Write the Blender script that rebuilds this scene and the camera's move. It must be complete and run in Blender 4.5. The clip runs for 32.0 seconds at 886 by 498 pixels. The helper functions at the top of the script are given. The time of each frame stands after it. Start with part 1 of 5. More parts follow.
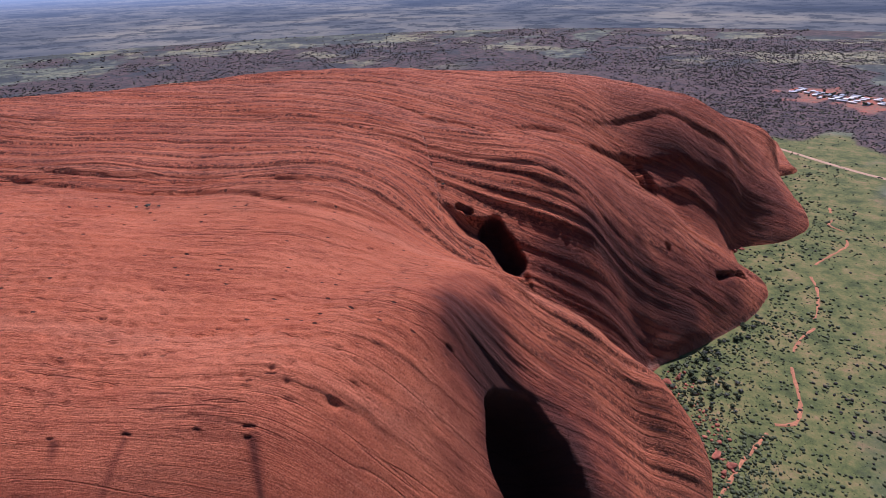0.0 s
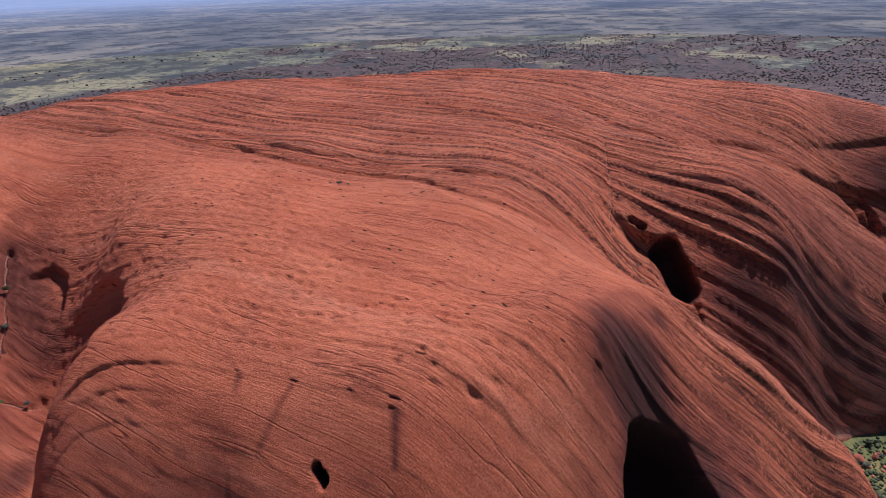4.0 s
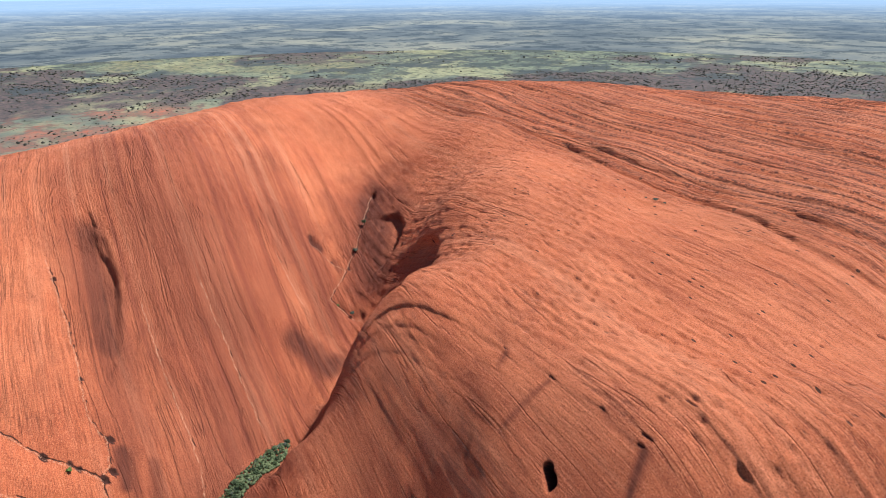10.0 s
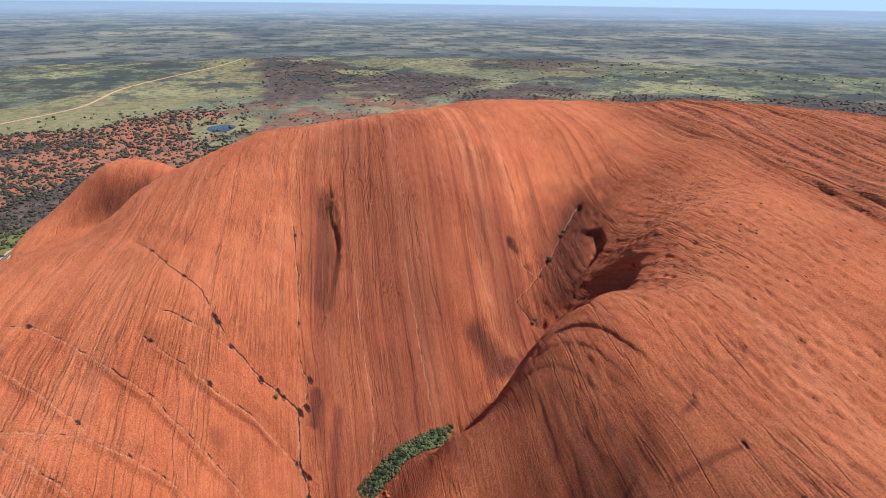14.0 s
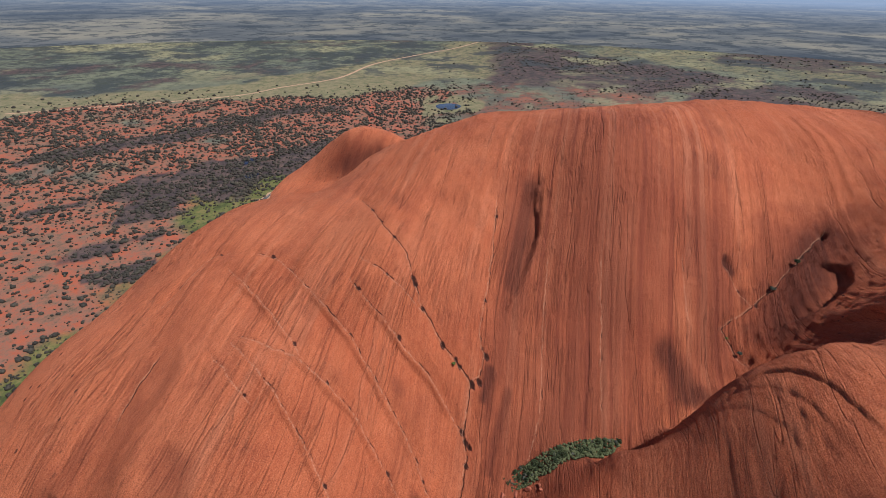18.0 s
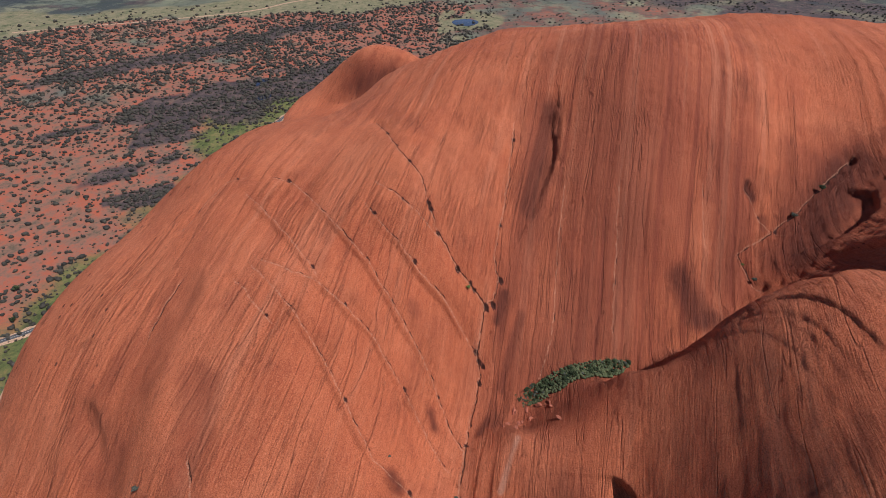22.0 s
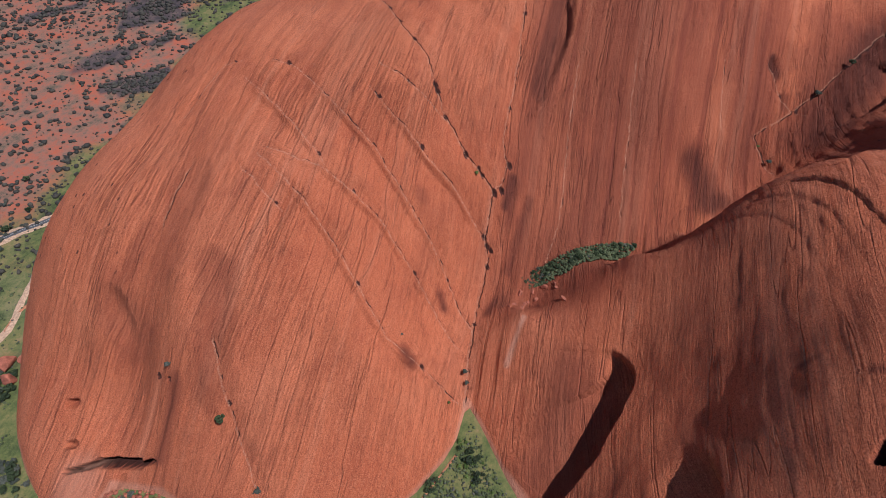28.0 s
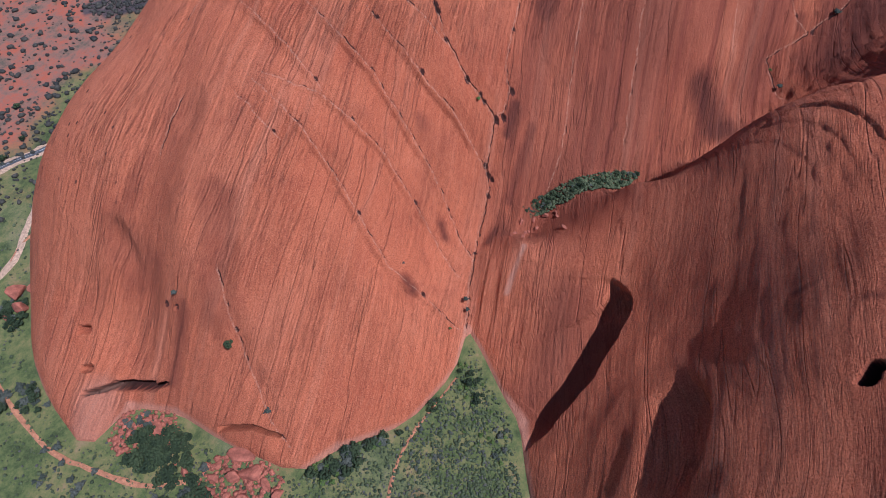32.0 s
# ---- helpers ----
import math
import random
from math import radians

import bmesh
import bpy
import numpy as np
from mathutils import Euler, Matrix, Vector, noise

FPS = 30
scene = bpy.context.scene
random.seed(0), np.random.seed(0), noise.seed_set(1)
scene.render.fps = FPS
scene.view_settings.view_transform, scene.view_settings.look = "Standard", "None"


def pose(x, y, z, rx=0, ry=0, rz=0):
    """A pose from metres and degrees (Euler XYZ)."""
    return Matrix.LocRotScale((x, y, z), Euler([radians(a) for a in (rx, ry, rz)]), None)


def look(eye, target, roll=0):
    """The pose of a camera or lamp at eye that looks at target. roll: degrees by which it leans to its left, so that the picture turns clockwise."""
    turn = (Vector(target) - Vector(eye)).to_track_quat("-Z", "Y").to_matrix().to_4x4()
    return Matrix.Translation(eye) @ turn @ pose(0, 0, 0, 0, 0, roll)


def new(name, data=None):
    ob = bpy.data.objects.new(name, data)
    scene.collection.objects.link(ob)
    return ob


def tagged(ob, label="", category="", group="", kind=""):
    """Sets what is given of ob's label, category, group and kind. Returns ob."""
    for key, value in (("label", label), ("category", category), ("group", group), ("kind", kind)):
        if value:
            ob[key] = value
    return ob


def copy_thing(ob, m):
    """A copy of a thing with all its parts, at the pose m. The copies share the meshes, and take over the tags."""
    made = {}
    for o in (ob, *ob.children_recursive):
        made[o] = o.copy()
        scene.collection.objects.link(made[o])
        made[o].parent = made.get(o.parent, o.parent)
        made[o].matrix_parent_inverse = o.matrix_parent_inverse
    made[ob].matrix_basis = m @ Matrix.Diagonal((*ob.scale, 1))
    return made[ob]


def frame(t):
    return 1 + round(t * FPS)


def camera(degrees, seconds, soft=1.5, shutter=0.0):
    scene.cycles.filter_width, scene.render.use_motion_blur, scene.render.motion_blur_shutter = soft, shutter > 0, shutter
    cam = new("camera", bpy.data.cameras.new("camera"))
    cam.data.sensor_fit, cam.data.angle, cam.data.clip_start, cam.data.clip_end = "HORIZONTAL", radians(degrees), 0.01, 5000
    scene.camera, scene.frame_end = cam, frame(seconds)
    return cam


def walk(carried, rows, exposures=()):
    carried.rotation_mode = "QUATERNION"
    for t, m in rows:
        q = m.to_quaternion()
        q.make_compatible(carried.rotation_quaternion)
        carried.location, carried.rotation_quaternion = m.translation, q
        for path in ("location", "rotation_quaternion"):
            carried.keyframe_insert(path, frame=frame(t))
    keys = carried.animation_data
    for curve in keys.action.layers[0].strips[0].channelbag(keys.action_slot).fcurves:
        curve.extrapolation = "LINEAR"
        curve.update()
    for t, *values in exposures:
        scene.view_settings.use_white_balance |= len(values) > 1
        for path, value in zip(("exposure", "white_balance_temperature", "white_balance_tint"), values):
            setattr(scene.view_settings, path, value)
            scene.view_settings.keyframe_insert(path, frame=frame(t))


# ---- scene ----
H = 300.0  # the camera's height over the plain

cam = camera(78.63, 32.0, soft=0.7)
# seconds, heading, pitch, roll
TURN = [
    (0.0, -0.00, -27.32, 1.64),
    (0.5, 1.36, -27.34, 1.82),
    (1.0, 4.11, -27.31, 1.87),
    (1.5, 6.90, -27.24, 1.90),
    (2.0, 9.48, -27.18, 2.05),
    (2.5, 11.86, -27.05, 1.97),
    (4.5, 21.51, -26.61, 1.77),
    (5.0, 24.28, -26.50, 1.73),
    (5.5, 27.83, -26.42, 1.64),
    (6.0, 31.97, -26.29, 1.53),
    (6.5, 35.42, -26.17, 1.42),
    (7.0, 38.69, -26.05, 1.31),
    (7.5, 40.94, -25.95, 1.19),
    (8.0, 43.37, -25.89, 1.05),
    (8.5, 45.75, -25.83, 0.90),
    (9.0, 48.62, -25.70, 0.75),
    (9.5, 51.16, -25.62, 0.54),
    (10.0, 53.56, -25.54, 0.39),
    (10.5, 56.24, -25.45, 0.24),
    (11.0, 59.62, -25.36, 0.09),
    (11.5, 62.62, -25.23, -0.07),
    (12.0, 65.79, -25.16, -0.22),
    (12.5, 68.71, -25.08, -0.40),
    (13.0, 71.51, -25.00, -0.52),
    (13.5, 73.83, -24.92, -0.59),
    (14.0, 76.64, -24.85, -0.67),
    (14.5, 79.88, -24.80, -0.76),
    (15.0, 84.32, -24.80, -0.97),
    (15.5, 89.66, -24.83, -1.20),
    (17.5, 98.89, -25.44, -1.14),
    (18.0, 99.53, -26.39, -0.95),
    (18.5, 100.02, -27.30, -0.94),
    (19.0, 100.28, -28.30, -0.81),
    (19.5, 100.49, -29.28, -0.72),
    (20.0, 100.70, -30.31, -0.62),
    (20.5, 100.82, -31.30, -0.56),
    (21.0, 100.90, -32.33, -0.47),
    (21.5, 101.00, -33.32, -0.42),
    (22.0, 101.07, -34.37, -0.35),
    (22.5, 101.11, -35.35, -0.22),
    (23.0, 101.18, -36.38, -0.11),
    (23.5, 101.22, -37.38, -0.02),
    (24.0, 101.24, -38.38, 0.03),
    (24.5, 101.20, -39.32, 0.14),
    (25.0, 101.21, -40.37, 0.21),
    (25.5, 101.29, -41.35, 0.24),
    (27.5, 101.35, -45.36, 0.57),
    (28.0, 101.36, -46.40, 0.65),
    (28.5, 101.35, -47.36, 0.67),
    (29.0, 101.33, -48.37, 0.73),
    (29.5, 101.36, -49.27, 0.73),
    (30.0, 101.37, -50.24, 0.72),
    (30.5, 101.36, -51.18, 0.76),
    (31.0, 101.39, -52.14, 0.75),
    (31.5, 101.36, -53.02, 0.79),
    (32.0, 101.32, -53.89, 0.82),
]
walk(cam, [(t, pose(0, 0, H, 90 + pitch, roll, yaw)) for t, yaw, pitch, roll in TURN],
     [(0.0, 0.14, 5700, 33), (2.5, 0.16, 5850, 31), (5.0, 0.18, 6000, 23), (6.0, 0.4, 6050, 13), (7.0, 0.72, 6050, 6), (9.0, 0.86, 6050, 2), (11.0, 0.7, 6200, 5), (13.0, 0.56, 6300, 6), (15.0, 0.25, 6500, 8),
      (17.5, 0.0, 6450, 11), (19.0, 0.0, 6300, 16), (22.0, -0.06, 6200, 15), (25.0, -0.04, 6100, 13), (28.0, -0.02, 5800, 14), (30.0, 0.02, 5450, 15), (32.0, 0.06, 5150, 17)])

# ---- sky, sun ----
SUN_AZ, SUN_EL = -21.0, 60.0  # heading counted to the left of +y, height over the horizon
to_sun = Vector((-math.sin(radians(SUN_AZ)) * math.cos(radians(SUN_EL)),
                 math.cos(radians(SUN_AZ)) * math.cos(radians(SUN_EL)), math.sin(radians(SUN_EL))))
world = bpy.data.worlds.new("sky")
scene.world = world
world.use_nodes = True
wn, wl = world.node_tree.nodes, world.node_tree.links
sky = wn.new("ShaderNodeTexSky")
sky.sky_type, sky.sun_disc = "NISHITA", False
sky.sun_elevation, sky.sun_rotation = radians(SUN_EL), radians(-SUN_AZ)
sky.altitude, sky.air_density, sky.dust_density, sky.ozone_density = 800, 1.0, 0.0, 3.0
wl.new(sky.outputs[0], wn["Background"].inputs[0])
wn["Background"].inputs[1].default_value = 0.065
sun = new("sun", bpy.data.lights.new("sun", "SUN"))
sun.data.energy, sun.data.angle, sun.data.color = 4.8, radians(0.53), (1.0, 0.95, 0.88)
sun.matrix_world = look(to_sun * 2000, (0, 0, 0))

# ---- materials ----
def material(name, rough=0.9):
    m = bpy.data.materials.new(name)
    m.use_nodes = True
    n, l = m.node_tree.nodes, m.node_tree.links
    b = n["Principled BSDF"]
    b.inputs["Roughness"].default_value = rough
    b.inputs["Specular IOR Level"].default_value = 0.25
    return m, n, l, b


def noise_tex(n, l, vec, scale, detail=6, rough=0.6, distort=0.0):
    t = n.new("ShaderNodeTexNoise")
    t.inputs["Scale"].default_value, t.inputs["Detail"].default_value = scale, detail
    t.inputs["Roughness"].default_value, t.inputs["Distortion"].default_value = rough, distort
    l.new(vec, t.inputs["Vector"])
    return t.outputs["Fac"]


def ramp(n, l, fac, stops):
    r = n.new("ShaderNodeValToRGB")
    while len(r.color_ramp.elements) < len(stops):
        r.color_ramp.elements.new(0.5)
    for e, (p, c) in zip(r.color_ramp.elements, stops):
        e.position, e.color = p, (*c, 1) if len(c) == 3 else c
    l.new(fac, r.inputs[0])
    return r.outputs[0]


def grey(n, l, fac, a, b, lo=0.0, hi=1.0):
    m = n.new("ShaderNodeMapRange")
    m.interpolation_type = "SMOOTHSTEP"
    for k, v in zip(("From Min", "From Max", "To Min", "To Max"), (a, b, lo, hi)):
        m.inputs[k].default_value = v
    l.new(fac, m.inputs["Value"])
    return m.outputs["Result"]


def calc(n, l, op, a, b=0.0):
    m = n.new("ShaderNodeMath")
    m.operation = op
    for k, v in enumerate((a, b)):
        if isinstance(v, (int, float)):
            m.inputs[k].default_value = v
        else:
            l.new(v, m.inputs[k])
    return m.outputs[0]


def mix(n, l, fac, a, b, how="MIX"):
    m = n.new("ShaderNodeMix")
    m.data_type, m.blend_type = "RGBA", how
    for k, v in ((0, fac), (6, a), (7, b)):
        if isinstance(v, (int, float)):
            m.inputs[k].default_value = v
        elif isinstance(v, tuple):
            m.inputs[k].default_value = (*v, 1)
        else:
            l.new(v, m.inputs[k])
    return m.outputs[2]


def place(n, l, scale=(1, 1, 1)):
    c, m = n.new("ShaderNodeTexCoord"), n.new("ShaderNodeMapping")
    m.inputs["Scale"].default_value = scale
    l.new(c.outputs["Object"], m.inputs["Vector"])
    return m.outputs["Vector"]


def attr(n, name):
    a = n.new("ShaderNodeAttribute")
    a.attribute_name = name
    return a.outputs["Fac"], a.outputs["Color"], a.outputs["Vector"]


def bump(n, l, b, height, strength, dist):
    k = n.new("ShaderNodeBump")
    k.inputs["Strength"].default_value, k.inputs["Distance"].default_value = strength, dist
    l.new(height, k.inputs["Height"])
    l.new(k.outputs[0], b.inputs["Normal"])
    return k


def rock_material():
    """Weathered arkose: bedding lines, patina, black water streaks, grain; shade painted into hollows and under ledges.
    """
    m, n, l, b = material("sandstone", 0.88)
    _, _, bed = attr(n, "bed")          # along the strike, across the beds, height
    stain_shade, _, _ = attr(n, "stain_shade")
    pale, _, _ = attr(n, "pale")

    def stretched(sx, sy, sz):
        k = n.new("ShaderNodeMapping")
        k.inputs["Scale"].default_value = (sx, sy, sz)
        l.new(bed, k.inputs["Vector"])
        return k.outputs["Vector"]
    p = place(n, l)

    def seams(scale, width, distort=0.4):
        """Thin lines where a stretched noise crosses its middle: 1 in the line."""
        v = noise_tex(n, l, stretched(*scale), 1.0, 4, 0.6, distort)
        return grey(n, l, calc(n, l, "ABSOLUTE", calc(n, l, "SUBTRACT", v, 0.5)), 0.0, width, 1.0, 0.0)
    wide = noise_tex(n, l, stretched(0.0035, 0.075, 0.004), 1.0, 4, 0.55, 0.1)
    fine = noise_tex(n, l, stretched(0.016, 0.8, 0.016), 1.0, 5, 0.65, 0.1)
    seam = seams((0.002, 0.034, 0.002), 0.007, 0.1)
    bare = grey(n, l, noise_tex(n, l, p, 0.016, 4, 0.6), 0.42, 0.6, 0.25, 1.3)
    hair = calc(n, l, "MULTIPLY", seams((0.020, 0.46, 0.020), 0.024, 0.15), bare)
    thread = seams((0.006, 0.95, 0.006), 0.05, 0.05)
    band = noise_tex(n, l, stretched(0.0012, 0.16, 0.0012), 1.0, 6, 0.72)
    banded, _, _ = attr(n, "banded")
    tone = noise_tex(n, l, p, 0.05, 6, 0.65, 0.3)
    blot = noise_tex(n, l, p, 0.014, 7, 0.6)
    grain = noise_tex(n, l, stretched(0.22, 1.0, 0.22), 1.0, 8, 0.8, 0.2)
    speck = noise_tex(n, l, p, 1.5, 3, 0.8)
    patch = grey(n, l, noise_tex(n, l, p, 0.022, 5, 0.6), 0.4, 0.62)
    dots = grey(n, l, noise_tex(n, l, p, 0.35, 5, 0.7), 0.36, 0.56)
    dash = grey(n, l, noise_tex(n, l, stretched(0.09, 0.95, 0.09), 1.0, 3, 0.55, 0.2), 0.585, 0.66)
    dash = calc(n, l, "MULTIPLY", dash, grey(n, l, noise_tex(n, l, p, 0.021, 4, 0.65), 0.44, 0.58, 0.12, 1.0))
    ledges, _, _ = attr(n, "ledges")
    count, _, _ = attr(n, "course")

    def joint_shade(times, width, wobble):
        """Thin dark lines at whole numbers of the course: joints with the ledges' shade painted in."""
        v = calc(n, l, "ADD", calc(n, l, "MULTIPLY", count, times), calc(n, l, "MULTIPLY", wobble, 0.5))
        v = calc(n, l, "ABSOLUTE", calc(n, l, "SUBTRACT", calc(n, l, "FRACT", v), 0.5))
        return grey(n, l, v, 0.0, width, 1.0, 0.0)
    pitted, _, _ = attr(n, "pitted")
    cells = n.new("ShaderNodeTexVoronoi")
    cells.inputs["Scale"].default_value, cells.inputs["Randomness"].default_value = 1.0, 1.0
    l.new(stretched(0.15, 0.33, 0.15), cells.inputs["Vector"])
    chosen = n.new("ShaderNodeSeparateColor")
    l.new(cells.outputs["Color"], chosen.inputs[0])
    # pits as dark spots, the shade inside them put into the colour
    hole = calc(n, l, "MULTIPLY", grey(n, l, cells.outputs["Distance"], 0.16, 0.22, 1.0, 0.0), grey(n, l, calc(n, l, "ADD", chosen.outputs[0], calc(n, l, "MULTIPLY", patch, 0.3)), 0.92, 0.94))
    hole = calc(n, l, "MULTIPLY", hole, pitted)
    col = ramp(n, l, blot, [(0.3, (0.50, 0.123, 0.0524)), (0.5, (0.57, 0.158, 0.0699)), (0.72, (0.63, 0.197, 0.0943))])
    col = mix(n, l, grey(n, l, tone, 0.5, 0.68, 0, 0.26), col, (0.30, 0.0671, 0.0367))
    col = mix(n, l, grey(n, l, wide, 0.5, 0.68, 0, 0.28), col, (0.33, 0.0747, 0.0385))
    col = mix(n, l, grey(n, l, wide, 0.46, 0.3, 0, 0.4), col, (0.64, 0.24, 0.131))
    col = mix(n, l, calc(n, l, "MULTIPLY", grey(n, l, fine, 0.5, 0.66), calc(n, l, "ADD", calc(n, l, "MULTIPLY", ledges, 0.4), 0.1)), col, (0.19, 0.0431, 0.0244))
    col = mix(n, l, grey(n, l, fine, 0.47, 0.34, 0, 0.14), col, (0.64, 0.259, 0.149))
    col = mix(n, l, calc(n, l, "MULTIPLY", hair, calc(n, l, "MULTIPLY", patch, calc(n, l, "ADD", calc(n, l, "MULTIPLY", ledges, 0.45), 0.16))), col, (0.12, 0.0316, 0.0201))
    col = mix(n, l, calc(n, l, "MULTIPLY", seam, calc(n, l, "MULTIPLY", dots, 0.45)), col, (0.085, 0.0249, 0.0175))
    col = mix(n, l, grey(n, l, grain, 0.5, 0.62, 0, 0.24), col, (0.24, 0.0575, 0.0323))
    col = mix(n, l, grey(n, l, grain, 0.46, 0.36, 0, 0.2), col, (0.72, 0.297, 0.161))
    col = mix(n, l, grey(n, l, speck, 0.47, 0.36, 0, 0.5), col, (0.74, 0.287, 0.153))
    col = mix(n, l, grey(n, l, speck, 0.53, 0.64, 0, 0.6), col, (0.13, 0.0364, 0.0227))
    col = mix(n, l, calc(n, l, "MULTIPLY", banded, grey(n, l, band, 0.5, 0.6, 0, 0.6)), col, (0.25, 0.0555, 0.0314))
    col = mix(n, l, calc(n, l, "MULTIPLY", banded, grey(n, l, band, 0.44, 0.36, 0, 0.55)), col, (0.66, 0.259, 0.145))
    col = mix(n, l, calc(n, l, "MULTIPLY", thread, grey(n, l, noise_tex(n, l, p, 0.03, 4, 0.6), 0.45, 0.6, 0.03, 0.22)), col, (0.17, 0.0421, 0.0244))
    thick_shade = calc(n, l, "MULTIPLY", joint_shade(1.0, 0.17, dots), calc(n, l, "MULTIPLY", ledges, 0.85))
    thin_shade = calc(n, l, "MULTIPLY", joint_shade(2.7, 0.22, noise_tex(n, l, p, 0.03, 4, 0.6)), calc(n, l, "MULTIPLY", calc(n, l, "MULTIPLY", ledges, dots), 0.8))
    shaded_joint = calc(n, l, "MAXIMUM", thick_shade, thin_shade)
    # joints darkened with the shade that falls under the ledges
    col = mix(n, l, shaded_joint, col, (0.07, 0.023, 0.0166))
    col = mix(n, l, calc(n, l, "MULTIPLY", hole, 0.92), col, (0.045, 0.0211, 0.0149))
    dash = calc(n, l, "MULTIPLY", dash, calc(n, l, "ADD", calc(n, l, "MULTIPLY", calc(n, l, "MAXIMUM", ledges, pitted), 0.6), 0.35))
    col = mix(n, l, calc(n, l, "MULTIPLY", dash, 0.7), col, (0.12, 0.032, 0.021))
    streak = noise_tex(n, l, stretched(0.006, 0.4, 0.006), 1.0, 5, 0.6, 0.1)
    # dark from stains and from the shade painted into hollows
    dark = calc(n, l, "MULTIPLY", stain_shade, grey(n, l, streak, 0.32, 0.62, 0.92, 1.06))
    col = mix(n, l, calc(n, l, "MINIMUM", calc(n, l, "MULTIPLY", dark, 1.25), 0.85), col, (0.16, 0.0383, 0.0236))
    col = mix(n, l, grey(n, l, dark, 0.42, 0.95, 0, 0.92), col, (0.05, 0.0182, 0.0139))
    col = mix(n, l, calc(n, l, "MULTIPLY", pale, grey(n, l, grain, 0.2, 0.6, 0.5, 1.0)), col, (0.58, 0.316, 0.218))
    rill, _, _ = attr(n, "rill")
    flow, _, _ = attr(n, "flow")
    bend = calc(n, l, "ADD", rill, calc(n, l, "MULTIPLY", calc(n, l, "SUBTRACT", noise_tex(n, l, p, 0.25, 4, 0.7), 0.5), 2.2))
    gap = calc(n, l, "MULTIPLY", grey(n, l, calc(n, l, "ABSOLUTE", bend), 0.15, 0.42, 1.0, 0.0), grey(n, l, calc(n, l, "ADD", noise_tex(n, l, p, 0.16, 3, 0.6), calc(n, l, "MULTIPLY", flow, 0.26)), 0.67, 0.76))
    rim = calc(n, l, "MULTIPLY", grey(n, l, calc(n, l, "ABSOLUTE", calc(n, l, "SUBTRACT", bend, 0.75)), 0.2, 0.6, 0.5, 0.0), grey(n, l, noise_tex(n, l, p, 0.8, 4, 0.7), 0.42, 0.6))
    col = mix(n, l, rim, col, (0.66, 0.364, 0.236))
    col = mix(n, l, calc(n, l, "MULTIPLY", gap, 0.9), col, (0.05, 0.0192, 0.0139))
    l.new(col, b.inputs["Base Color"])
    h = calc(n, l, "ADD", calc(n, l, "MULTIPLY", calc(n, l, "MULTIPLY", fine, bare), calc(n, l, "ADD", calc(n, l, "MULTIPLY", ledges, 1.6), 1.1)), calc(n, l, "MULTIPLY", grain, 1.1))
    h = calc(n, l, "SUBTRACT", h, calc(n, l, "MULTIPLY", seam, 1.0))
    h = calc(n, l, "SUBTRACT", h, calc(n, l, "MULTIPLY", shaded_joint, 1.2))
    h = calc(n, l, "SUBTRACT", h, calc(n, l, "MULTIPLY", hair, 0.4))
    h = calc(n, l, "SUBTRACT", h, calc(n, l, "MULTIPLY", thread, 0.2))
    h = calc(n, l, "ADD", h, calc(n, l, "MULTIPLY", speck, 1.0))
    h = calc(n, l, "SUBTRACT", h, calc(n, l, "MULTIPLY", hole, 1.2))
    h = calc(n, l, "SUBTRACT", h, calc(n, l, "MULTIPLY", dash, 1.1))
    h = calc(n, l, "ADD", h, calc(n, l, "MULTIPLY", noise_tex(n, l, p, 0.2, 5, 0.6), 1.6))
    h = calc(n, l, "SUBTRACT", h, calc(n, l, "MULTIPLY", gap, 1.2))
    bump(n, l, b, h, 1.0, 0.7)
    return m


ROCK = rock_material()

# ---- the rock: a landform from its foot, crests and gullies ----
FOOT = [(620, 1010), (560, 850), (554, 814), (505, 795), (475, 735), (470, 660), (450, 611), (395, 575), (330, 564),
        (318, 520), (326, 470), (285, 425), (236, 393), (163, 353), (150, 318), (169, 272), (150, 205), (90, 115), (20, 62),
        (-40, 38), (-72, 26), (-104, 18), (-118, 7), (-144, -10), (-156, -20), (-127, -23), (-92, -43), (-72, -76),
        (-55, -94), (-63, -140), (-73, -172), (-71, -200), (-44, -212), (-66, -250), (-88, -276), (-123, -300), (-190, -325),
        (-330, -320), (-470, -290), (-640, -350), (-760, -400), (-860, -330), (-850, -150), (-900, 100), (-960, 420),
        (-700, 780), (-300, 950), (150, 1020)]
